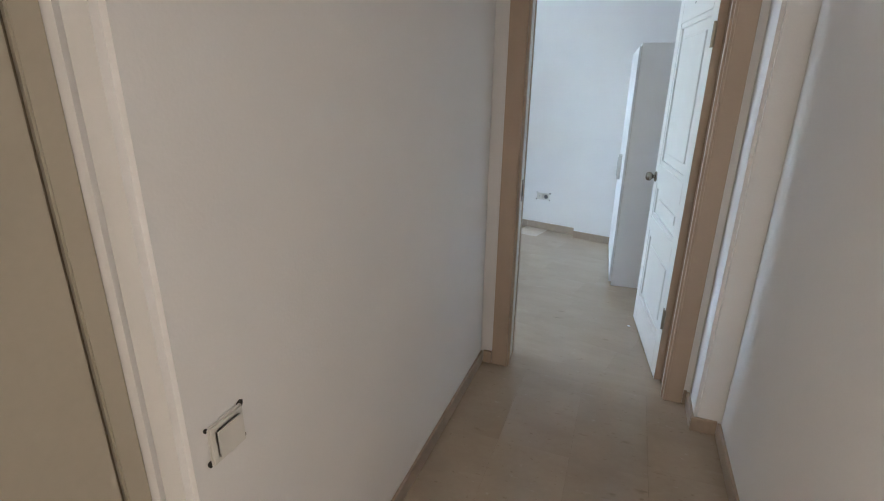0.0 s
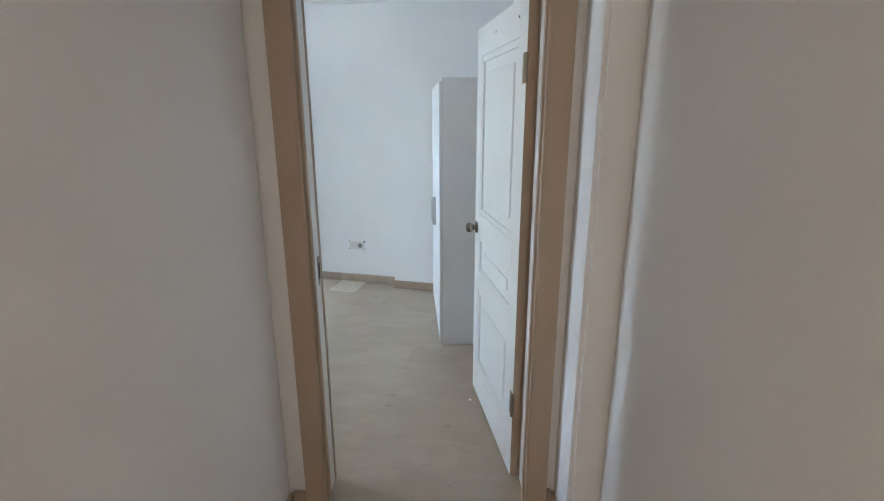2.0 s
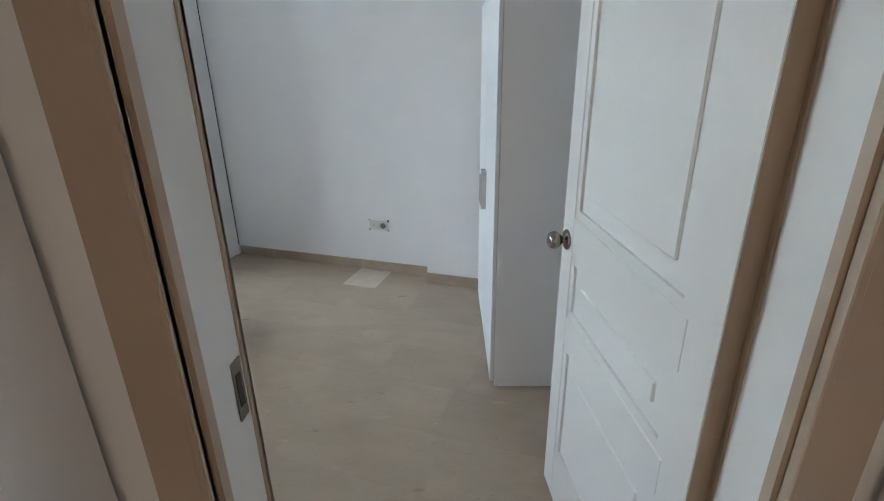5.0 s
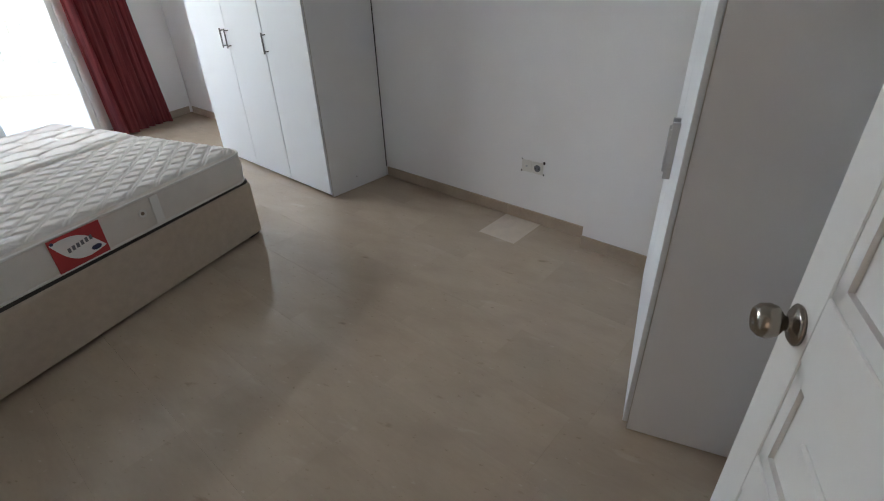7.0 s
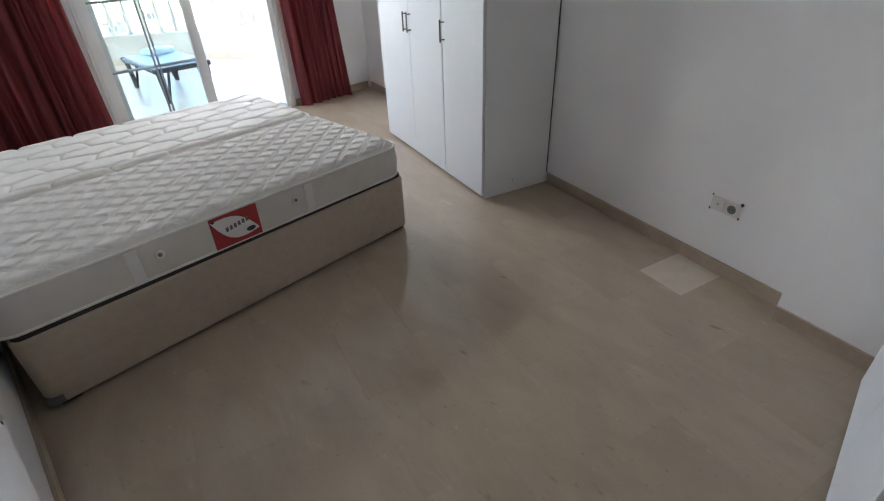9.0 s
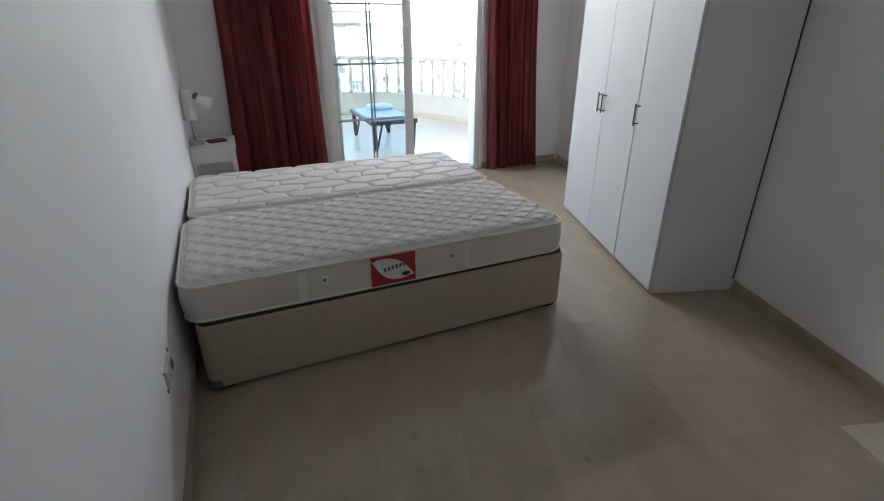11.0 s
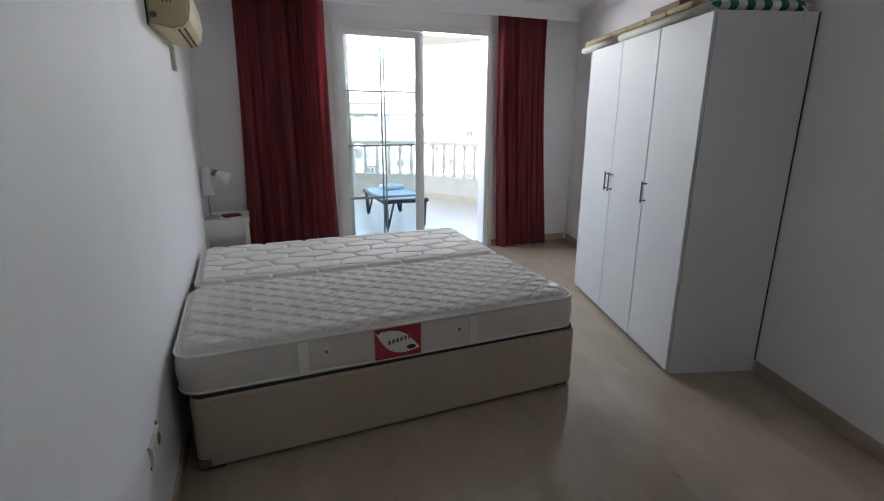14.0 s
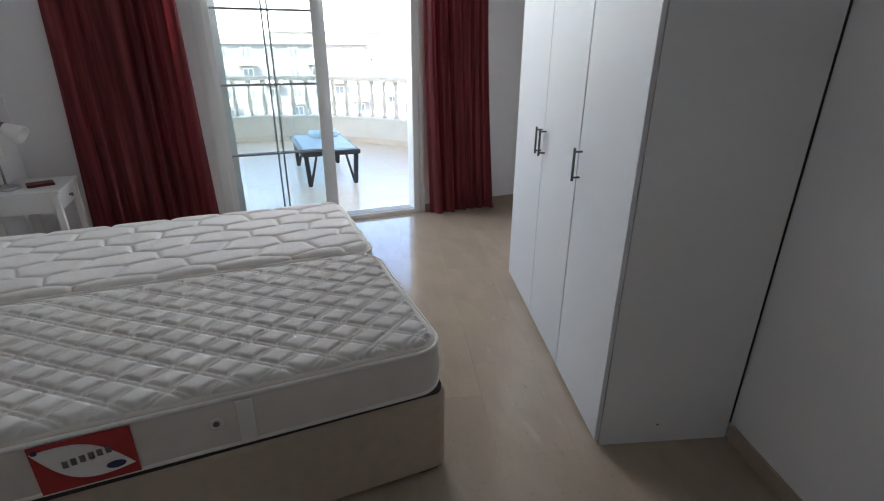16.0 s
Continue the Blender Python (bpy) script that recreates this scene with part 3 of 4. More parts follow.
def mattress(m, lx, ly, z0, z1, groove, label, trims):
    e = thing("mattress", m, label, "mattress", "mattresses side by side")
    part("body", soft_block(lx, ly, z0, z1, 0.09, 0.024, 0.007), BORDER, e, "grey-beige woven side border", True)
    part("quilted_top", quilt(lx - 0.02, ly - 0.02, z1 - 0.008, 0.085, groove, 0.0052), TICK, e, "", True).location = (0.01, 0.01, 0)
    part("piping", ring_pipe(lx, ly, z1 - 0.012, 0.09, 0.002, 0.007), WELT, e, "white piped edge", True)
    part("piping", ring_pipe(lx, ly, z0 + 0.012, 0.09, 0.002, 0.007), WELT, e, "white piped edge", True)
    zm = (z0 + z1) / 2
    if trims:
        for x in (0.462, 1.258):
            part("handle_strap", box(x, x + 0.045, -0.010, -0.004, z0 + 0.02, z1 - 0.02, None, 0.002, 1), WELT, e, "white woven carrying strap")
        for x in (0.580, 1.205):
            part("air_vent", lathe([(0.020, 0), (0.020, 0.004), (0.012, 0.006), (0.009, 0.002)], 20, None, pose(x, -0.006, zm + 0.012, 90)), WELT, e, "white ringed air vent", True)
            part("vent_hole", lathe([(0.0085, 0), (0.0085, 0.0050)], 12, None, pose(x, -0.006, zm + 0.012, 90)), BRASS, e)
        lab = part("label", box(0.794, 1.010, -0.0105, -0.006, z0 + 0.018, z1 - 0.016), RED_PRINT, e, "red and white printed fabric label with a plain emblem")
        leafy = []
        for side_, bulge in ((1, 0.040), (-1, 0.052)):
            run = [k / 14 for k in range(15)] if side_ > 0 else [1 - k / 14 for k in range(1, 14)]
            leafy += [(0.797 + 0.206 * k + 0.42 * side_ * bulge * math.sin(math.pi * k), zm + 0.058 - 0.098 * k + side_ * bulge * math.sin(math.pi * k)) for k in run]
        part("emblem", prism(leafy, 0.0105, 0.0120, None, pose(0, 0, 0, 90)), WHITE_PRINT, lab)
        part("emblem", prism([(0.808 + 0.007 * math.cos(a), zm + 0.060 + 0.007 * math.sin(a)) for a in [i * math.pi / 6 for i in range(12)]], 0.0120, 0.0132, None, pose(0, 0, 0, 90)), NAVY_PRINT, lab)
        for i in range(6):
            part("letter_bar", box(0.853 + i * 0.019, 0.865 + i * 0.019, -0.0135, -0.012, zm - 0.004 + i * 0.003, zm + 0.016 + i * 0.003), GREY_PRINT, lab)
        oval = [(0.962 + 0.022 * math.cos(a), zm - 0.030 + 0.011 * math.sin(a)) for a in [i * math.pi / 10 for i in range(20)]]
        part("emblem", prism(oval, 0.0120, 0.0135, None, pose(0, 0, 0, 90)), NAVY_PRINT, lab)
    return e


divan(pose(0.030, 3.006, 0, 0, 0, 2.8), 1.872, 0.80, 0.337, "beige fabric divan base standing on the marble floor")
divan(pose(-0.005, 3.892, 0, 0, 0, 2.2), 1.850, 0.80, 0.337, "beige fabric divan base beside a second one")
mattress(pose(-0.004, 3.013, 0, 0, 0, 2.4), 1.893, 0.845, 0.350, 0.531, diamonds, "white single mattress quilted in small diamonds", True)
mattress(pose(-0.022, 3.882, 0, 0, 0, 2.2), 1.882, 0.840, 0.350, 0.528, honeycomb, "white single mattress quilted in wide uneven cells", False)


# ---- wardrobes ----
def bar_handle(x, y, z0, z1):
    """An upright bar on two posts, standing off to -x."""
    b = tube([(x - 0.030, y, z0), (x - 0.030, y, z1)], 0.0055, 10)
    for z in (z0 + 0.014, z1 - 0.014):
        tube([(x, y, z), (x - 0.030, y, z)], 0.0042, 8, b)
    return b


big = thing("wardrobe", EAST @ pose(-0.520, 1.911, 0, 0, 0, -1.0), "white three-door wardrobe standing along the wall", "wardrobe")
WD, WLN, WH = 0.538, 1.545, 1.920
WF = WD - 0.030                     # shallower at the far end, close to the wall
part("side_panel", box(0.018, WD - 0.008, 0, 0.018, 0.0, WH, None, 0.001, 1), LAMINATE_SIDE, big, "grey-white side board")
part("side_panel", box(0.018, WF - 0.008, WLN - 0.018, WLN, 0.0, WH, None, 0.001, 1), LAMINATE_SIDE, big, "grey-white side board")
# dark rear strip paints the shade between wardrobe and wall
part("back_panel", prism([(WD - 0.008, 0), (WD, 0), (WF, WLN), (WF - 0.008, WLN)], 0.072, WH), DARKGAP, big, "back board coloured dark for the shaded gap at the wall")
part("top_panel", prism([(0.018, 0.018), (WD - 0.008, 0.018), (WF - 0.008, WLN - 0.018), (0.018, WLN - 0.018)], WH - 0.018, WH), LAMINATE_SIDE, big)
part("plinth", box(0.030, 0.046, 0.018, WLN - 0.018, 0.0, 0.055), LAMINATE, big)
part("edge_band", box(0.0165, 0.018, 0.0, 0.018, 0.0, WH), EDGE, big)
part("screw_hole", lathe([(0.004, 0), (0.004, 0.0012)], 10, None, pose(0.24, 0.0, 0.085, 90)), HOLE, big)
for y0, y1, hy in ((0.002, 0.487, 0.457), (0.4965, 0.981, 0.951), (0.985, 1.543, 1.015)):
    d = part("door", box(0.0, 0.016, y0, y1, 0.022, WH - 0.004, None, 0.0015, 1), LAMINATE, big)
    part("handle", bar_handle(0.0, hy, 0.920, 1.050), DARK_METAL, d, "dark satin metal bar handle", True)
# dark sheet behind the doors paints the shade in their gaps
part("shadow_board", box(0.019, 0.024, 0.019, WLN - 0.019, 0.056, WH - 0.019), DARKGAP, big)

corner = thing("wardrobe", pose(1.292, 0.863, 0, 0, 0, 3.0), "white two-door wardrobe behind the open door", "wardrobe")
CW, CD, CH = 0.98, 0.55, 1.745
part("side_panel", box(0, 0.018, -CD, -0.018, 0, CH, None, 0.001, 1), LAMINATE_SIDE, corner, "grey-white side board")
part("side_panel", box(CW - 0.018, CW, -CD, -0.018, 0, CH, None, 0.001, 1), LAMINATE_SIDE, corner, "grey-white side board")
part("top_panel", box(0.018, CW - 0.018, -CD, -0.018, CH - 0.018, CH), LAMINATE_SIDE, corner)
part("back_panel", box(0.018, CW - 0.018, -CD, -CD + 0.004, 0.02, CH - 0.018), DARKGAP, corner)
part("plinth", box(0.018, CW - 0.018, -0.045, -0.030, 0, 0.06), LAMINATE, corner)
part("edge_band", box(0, 0.018, -0.018, -0.0165, 0, CH), EDGE, corner)
for x0, x1, hx in ((0.002, 0.487, 0.447), (0.493, CW - 0.002, 0.505)):
    d = part("door", box(x0, x1, -0.016, 0.0, 0.030, CH - 0.02, None, 0.0015, 1), LAMINATE, corner)
    hb = box(hx, hx + 0.012, 0.0, 0.024, 0.750, 0.945, None, 0.002, 1)
    box(hx + 0.002, hx + 0.010, 0.020, 0.031, 0.775, 0.920, hb, 0.002, 1)
    part("handle", hb, CHROME, d, "grey metal strip handle")

# ---- nightstand and lamp ----
NX, NY, NZ = -0.100, 5.285, 0.612
stand = thing("nightstand", pose(NX, NY, 0, 0, 0, 1.5), "small white wooden nightstand with a drawer", "nightstand")
NWD, NDP = 0.34, 0.42
part("tabletop", box(-0.01, NWD + 0.01, -0.01, NDP, NZ - 0.02, NZ, None, 0.003), GLOSS, stand)
for x in (0.0, NWD - 0.035):
    for y in (0.0, NDP - 0.045):
        part("leg", box(x, x + 0.035, y, y + 0.035, 0, NZ - 0.02, None, 0.002, 1), GLOSS, stand)
part("apron", box(0.006, 0.024, 0.035, NDP - 0.045, NZ - 0.13, NZ - 0.02), GLOSS, stand)
part("apron", box(0.037, NWD - 0.037, 0.006, 0.024, NZ - 0.13, NZ - 0.02), GLOSS, stand)
part("apron", box(0.037, NWD - 0.037, NDP - 0.034, NDP - 0.016, NZ - 0.13, NZ - 0.02), GLOSS, stand)
dr = part("drawer", box(NWD - 0.020, NWD - 0.004, 0.040, NDP - 0.050, NZ - 0.125, NZ - 0.025, None, 0.002, 1), GLOSS, stand)
part("knob", lathe([(0.006, 0), (0.005, 0.008), (0.012, 0.014), (0.011, 0.020), (0.004, 0.023)], 16, None, pose(NWD - 0.004, NDP / 2, NZ - 0.075, 0, 90)), BRASS, dr, "dark metal drawer knob", True)
part("shelf", box(0.03, NWD - 0.03, 0.035, NDP - 0.045, 0.16, 0.178), GLOSS, stand)

lamp = thing("table_lamp", pose(NX + 0.050, NY + 0.16, NZ) @ Matrix.Scale(1.28, 4), "small metal table lamp with a white shade", "table lamp")
part("base", lathe([(0.052, 0), (0.054, 0.006), (0.050, 0.014), (0.012, 0.020), (0.008, 0.026)], 28), CHROME, lamp, "", True)
part("stem", tube([(0, 0, 0.02), (0, 0, 0.19), (0.002, 0, 0.235), (0.020, -0.002, 0.275), (0.058, -0.004, 0.286)], 0.0055, 10), CHROME, lamp, "", True)
SHADE = material("frosted_shade", (0.82, 0.81, 0.78), 0.45, vary=0.02)
part("shade", lathe([(0.018, 0.0), (0.024, 0.012), (0.034, 0.050), (0.042, 0.085), (0.039, 0.086), (0.030, 0.05), (0.014, 0.004)], 24, None, pose(0.058, -0.004, 0.286, 0, 118, -12)), SHADE, lamp, "white frosted bell shade", True)
part("socket_cap", lathe([(0.010, -0.022), (0.019, -0.016), (0.022, 0.004), (0.018, 0.016)], 20, None, pose(0.058, -0.004, 0.286, 0, 118, -12)), STEEL, lamp, "bronze lamp cap", True)

part("shade", lathe([(0.038, 0.150), (0.039, 0.155), (0.028, 0.325), (0.025, 0.325), (0.035, 0.156)], 28), SHADE, lamp, "white frosted upright shade", True)

box_red = thing("keepsake_box", pose(NX + 0.205, NY + 0.20, NZ, 0, 0, 22), "small dark red box lying on the nightstand", "box")
part("body", box(-0.070, 0.070, -0.050, 0.050, 0, 0.010, None, 0.003), material("dark_red_cover", (0.16, 0.02, 0.022), 0.5, vary=0.06), box_red)
part("lid", box(-0.071, 0.067, -0.051, 0.047, 0.0105, 0.017, None, 0.003), bpy.data.materials["dark_red_cover"], box_red)

# ---- air conditioner on the bed's wall ----
AC = material("yellowed_plastic", (0.66, 0.55, 0.32), 0.4, vary=0.05, scale=5, bump=0.01)
ac = thing("air_conditioner", sk @ pose(0.0, 2.30, 1.825), "yellowed wall air conditioner over the bed", "air conditioner")
prof = [(0.004, 0.02), (0.10, 0.0), (0.150, 0.012), (0.178, 0.045), (0.188, 0.11), (0.180, 0.20), (0.150, 0.245), (0.004, 0.26)]
bb = bmesh.new()
e0 = [bb.verts.new((x, 0.0, z)) for x, z in prof]
e1 = [bb.verts.new((x, 0.80, z)) for x, z in prof]
bb.faces.new(e0)
bb.faces.new(e1[::-1])
for i in range(len(prof)):
    j = (i + 1) % len(prof)
    bb.faces.new((e0[i], e1[i], e1[j], e0[j]))
bmesh.ops.bevel(bb, geom=[e for e in bb.edges if abs(e.verts[0].co.y - e.verts[1].co.y) < 0.01], offset=0.012, segments=3, affect="EDGES", clamp_overlap=True)
part("casing", bb, AC, ac, "", False)
part("back_plate", box(0.0, 0.008, 0.01, 0.79, 0.004, 0.25), AC, ac)
for i in range(2):
    part("vent_slot", box(0.120 + 0.026 * i, 0.126 + 0.026 * i, 0.06, 0.74, 0.0 + 0.006 * i, 0.018 + 0.006 * i), DARKGAP, ac)
for k, z in enumerate((0.155, 0.113)):
    arc = tube([(0.092 + 0.017 * math.cos(a), -0.0015, z + 0.017 * math.sin(a)) for a in [radians(-15 + 21 * i) for i in range(11)]], 0.0028, 6)
    if k:
        tube([(0.092, -0.0015, z - 0.001), (0.092, -0.0015, z + 0.015)], 0.0028, 6, arc)
    part("approval_mark", arc, DARKGAP, ac)
part("rear_edge", box(0.0, 0.006, -0.004, 0.010, 0.010, 0.262), DARKGAP, ac, "dark wall bracket")
part("badge", prism(rounded_rect(0.016, 0.044, 0.042, 0.068, 0.010), 0.0005, 0.002, None, pose(0, 0, 0, 90)), GREY_PRINT, ac)
ctl = thing("thermostat", sk @ pose(0.0, 3.06, 1.690), "small beige wall control under the air conditioner", "control box")
part("body", box(0, 0.026, -0.04, 0.04, 0, 0.140, None, 0.004), SOCKET, ctl)

# ---- bundles on the wardrobe ----
WT = EAST @ pose(-0.520, 1.911, WH, 0, 0, -1.0)


def stripes(name, c0, c1, pitch, axis):
    m = bpy.data.materials.new(name)
    m.use_nodes = True
    n, l = m.node_tree.nodes, m.node_tree.links
    t, s, w = n.new("ShaderNodeTexCoord"), n.new("ShaderNodeSeparateXYZ"), n.new("ShaderNodeMath")
    l.new(t.outputs["Object"], s.inputs[0])
    w.operation = "WRAP"
    w.inputs[1].default_value, w.inputs[2].default_value = pitch, 0.0
    l.new(s.outputs[axis], w.inputs[0])
    g, r = n.new("ShaderNodeMath"), n.new("ShaderNodeMix")
    g.operation = "GREATER_THAN"
    g.inputs[1].default_value = pitch * 0.48
    r.data_type = "RGBA"
    r.inputs["A"].default_value, r.inputs["B"].default_value = (*c0, 1), (*c1, 1)
    l.new(w.outputs[0], g.inputs[0])
    l.new(g.outputs[0], r.inputs["Factor"])
    l.new(r.outputs["Result"], n["Principled BSDF"].inputs["Base Color"])
    n["Principled BSDF"].inputs["Roughness"].default_value = 0.9
    return m


GREEN_ST = stripes("green_white_canvas", (0.02, 0.14, 0.09), (0.62, 0.62, 0.57), 0.085, 0)
YELL_ST = stripes("yellow_white_canvas", (0.62, 0.42, 0.14), (0.66, 0.63, 0.55), 0.080, 0)
CREAM = material("cream_padding", (0.62, 0.52, 0.33), 0.85, vary=0.10, scale=14, fine=120, bump=0.4)
POLE = material("green_white_pole", (0.66, 0.66, 0.56), 0.6, vary=0.04)


def roll(lx, r, flat, seed):
    """A rolled cloth along x, uneven."""
    b = bmesh.new()
    rings = []
    for i in range(41):
        u = i / 40
        k = 1 - 0.25 * (abs(2 * u - 1) ** 8)
        rings.append([b.verts.new((lx * u, r * k * (1 + 0.06 * noise.noise((u * 9, a, seed))) * math.cos(a), flat * r * (1 + k * math.sin(a) * (1 + 0.08 * noise.noise((u * 7, a * 2, seed + 4)))))) for a in [2 * math.pi * j / 20 for j in range(20)]])
    for p, q in zip(rings, rings[1:]):
        for j in range(20):
            b.faces.new((p[j], p[(j + 1) % 20], q[(j + 1) % 20], q[j]))
    b.faces.new(rings[0][::-1])
    b.faces.new(rings[-1])
    return b


ro = thing("rolled_awning", WT @ pose(-0.005, 0.055, 0.0), "rolled green and white striped canvas on the wardrobe", "canvas roll")
part("roll", roll(0.500, 0.048, 0.60, 1.0), GREEN_ST, ro, "", True)
part("cord", tube([(0.450, -0.040, 0.03), (0.457, -0.062, 0.006), (0.455, -0.064, -0.028), (0.463, -0.065, -0.045)], 0.004, 8), WELT, ro, "white tie cord hanging down")
ro2 = thing("folded_canvas", WT @ pose(0.03, 0.100, 0.052), "folded yellow and white striped canvas on the green roll", "canvas roll")
part("roll", roll(0.485, 0.070, 0.50, 5.0), YELL_ST, ro2, "", True)
for i, (y0, y1, x, z) in enumerate(((0.02, 1.06, 0.004, 0.025), (1.085, 1.74, 0.0, 0.0245))):
    tu = thing("parasol_pole", WT @ pose(x + 0.012, 0, 0), "pale painted pole lying along the wardrobe's edge", "pole", "poles on the wardrobe")
    part("pole", tube([(0, y0, z), (0, y1, z)], z, 16), POLE, tu, "", True)
    part("end_cap", tube([(0, y1, z), (0, y1 + 0.014, z)], z - 0.002, 16), material("pole_cap", (0.12, 0.26, 0.16), 0.5), tu, "green end cap")
pad = thing("lounger_pad", WT @ pose(-0.004, 0.20, 0.0505), "cream padded lounger cushion lying on the wardrobe", "cushion")
for i in range(6):
    part("pad_section", soft_block(0.30, 0.249, 0.0, 0.034, 0.012, 0.014), CREAM, pad, "", True).location = (0, i * 0.25, 0.0)
bx = thing("cardboard_box", WT @ pose(0.12, 0.55, 0.0848), "flat brown cardboard box on the cushion", "box")
part("carton", box(0, 0.20, 0, 0.34, 0, 0.075, None, 0.002), material("cardboard", (0.36, 0.26, 0.19), 0.85, vary=0.06), bx)
part("tape", box(0.08, 0.12, -0.001, 0.341, 0.0755, 0.076), material("packing_tape", (0.42, 0.33, 0.22), 0.3), bx)
# ---- balcony ----
BCX, BCY, BR = -2.90, 6.00, 2.88
outline = [(BCX + (BR + 0.16) * math.cos(radians(a)), BCY + (BR + 0.16) * math.sin(radians(a))) for a in range(0, 181, 6)]
structure("balcony_slab", prism([(BCX + BR + 0.16, 4.0)] + outline + [(BCX - BR - 0.16, 4.0)], -0.22, -0.022), STUCCO, "white balcony slab", "balcony").matrix_world = EAST
structure("balcony_soffit", prism([(BCX + BR + 0.25, 4.4)] + [(BCX + (BR + 0.25) * math.cos(radians(a)), BCY + (BR + 0.25) * math.sin(radians(a))) for a in range(0, 181, 6)] + [(BCX - BR - 0.25, 4.4)], 2.622, 2.8), STUCCO, "white underside of the balcony above", "balcony").matrix_world = EAST
bm = box(-9.0, -2.80, 0.02, 0.2, -15.5, 6.0)
box(1.50, 9.0, 0.02, 0.2, -15.5, 6.0, bm)
box(-2.80, 1.50, 0.02, 0.2, H + 0.302, 6.0, bm)
box(-2.80, 1.50, 0.02, 0.2, H, H + 0.098, bm)
in_north(structure("wall_outside", bm, STUCCO, "white rendered outer wall of the block", "wall"))


def ring_wall(r0, r1, z0, z1, a0=4, a1=176, step=4, bev=0.0):
    b = bmesh.new()
    rows = []
    for a in range(a0, a1 + 1, step):
        c, s = math.cos(radians(a)), math.sin(radians(a))
        rows.append([b.verts.new((BCX + r * c, BCY + r * s, z)) for r, z in ((r0, z0), (r1, z0), (r1, z1 - bev), (r1 - bev, z1), (r0 + bev, z1), (r0, z1 - bev))])
    for p, q in zip(rows, rows[1:]):
        for i in range(6):
            b.faces.new((p[i], p[(i + 1) % 6], q[(i + 1) % 6], q[i]))
    b.faces.new(rows[0])
    b.faces.new(rows[-1][::-1])
    return b


bal = thing("balustrade", EAST, "white balcony balustrade with turned stone balusters", "balustrade", kind="structure")
part("parapet", ring_wall(BR, BR + 0.13, -0.022, 0.345), STUCCO, bal)
part("coping", ring_wall(BR - 0.025, BR + 0.155, 0.345, 0.390, bev=0.012), LIME, bal)
part("handrail", ring_wall(BR + 0.005, BR + 0.125, 0.930, 0.992, bev=0.014), LIME, bal)
base_prof = [(r * 1.12, z * 1.46) for r, z in ((0.034, 0.0), (0.034, 0.03), (0.020, 0.045), (0.030, 0.085), (0.036, 0.125), (0.028, 0.19), (0.019, 0.255), (0.017, 0.30), (0.026, 0.315), (0.020, 0.328), (0.034, 0.342), (0.034, 0.370))]
proto = lathe(base_prof, 12)
me = bpy.data.meshes.new("baluster")
proto.to_mesh(me)
proto.free()
me.materials.append(LIME)
for p in me.polygons:
    p.use_smooth = True
for i, a in enumerate(np.arange(6, 175, 4.3)):
    o = new("baluster", me)
    o.parent = bal
    o.location = (BCX + (BR + 0.065) * math.cos(radians(a)), BCY + (BR + 0.065) * math.sin(radians(a)), 0.390)
part("skirting", ring_wall(BR - 0.012, BR, -0.020, 0.075), BALC_TILE, bal, "beige tile skirting")

BLUE = material("pale_blue_mat", (0.48, 0.62, 0.72), 0.6, vary=0.05, scale=8, fine=60)
LL, LWID, LZ = 0.64, 1.17, 0.385
lou = thing("sun_lounger", NORTH @ pose(-0.66, 1.27, -0.010), "dark plastic lounger with a pale blue mat on the balcony", "sun lounger")
for y in (0.0, LWID - 0.06):
    part("rail", soft_block(LL, 0.06, LZ - 0.055, LZ, 0.02, 0.014), PLASTIC_DARK, lou, "", True).location = (0, y, 0)
    for x, sx in ((0.025, 1), (LL - 0.025, -1)):
        part("leg", box(-0.024, 0.024, 0.008, 0.052, 0, LZ - 0.03, None, 0.008), PLASTIC_DARK, lou).matrix_local = Matrix.Translation((x + sx * 0.045, y, 0)) @ Matrix.Shear("XY", 4, (-sx * 0.045 / (LZ - 0.03), 0))
        part("brace", tube([(x + sx * 0.135, y + 0.03, LZ - 0.045), (x + sx * 0.10, y + 0.03, LZ * 0.5), (x + sx * 0.055, y + 0.03, 0.014)], 0.014, 8), PLASTIC_DARK, lou, "", True)
for x in (0.0, LL - 0.05):
    part("rail", box(x, x + 0.05, 0.06, LWID - 0.06, LZ - 0.05, LZ - 0.005, None, 0.010), PLASTIC_DARK, lou)
for i in range(9):
    part("slat", box(0.04, LL - 0.04, 0.075 + i * 0.115, 0.175 + i * 0.115, LZ - 0.012, LZ + 0.006, None, 0.004, 1), BLUE, lou, "pale blue slat")
tw = thing("folded_towel", NORTH @ pose(-0.42, 2.02, LZ - 0.004, 0, 0, 12), "folded pale blue towel lying on the lounger", "towel")
part("cloth", soft_block(0.34, 0.26, 0.0, 0.075, 0.06, 0.034), BLUE, tw, "", True)

# ---- the town below ----
GROUND = material("dry_ground", (0.34, 0.30, 0.24), 0.95, vary=0.12, scale=0.08, fine=2.0)
structure("ground", box(-900, 1200, 7.6, 2500, -15.8, -15.5), GROUND, "dry pale ground and streets between the blocks", "ground")
FAC = [material("facade_cream", (0.52, 0.46, 0.38), 0.85, vary=0.05, scale=0.6, fine=20), material("facade_grey", (0.24, 0.235, 0.22), 0.85, vary=0.05, scale=0.6, fine=20), material("facade_white", (0.60, 0.58, 0.54), 0.85, vary=0.04, scale=0.6, fine=20)]
ROOF = material("pale_roof", (0.48, 0.43, 0.37), 0.85, vary=0.1, scale=1.5, fine=20)
PANE = material("dark_window_glass", (0.16, 0.18, 0.19), 0.2, vary=0.1)
SOLAR = material("solar_panel", (0.55, 0.57, 0.58), 0.3)


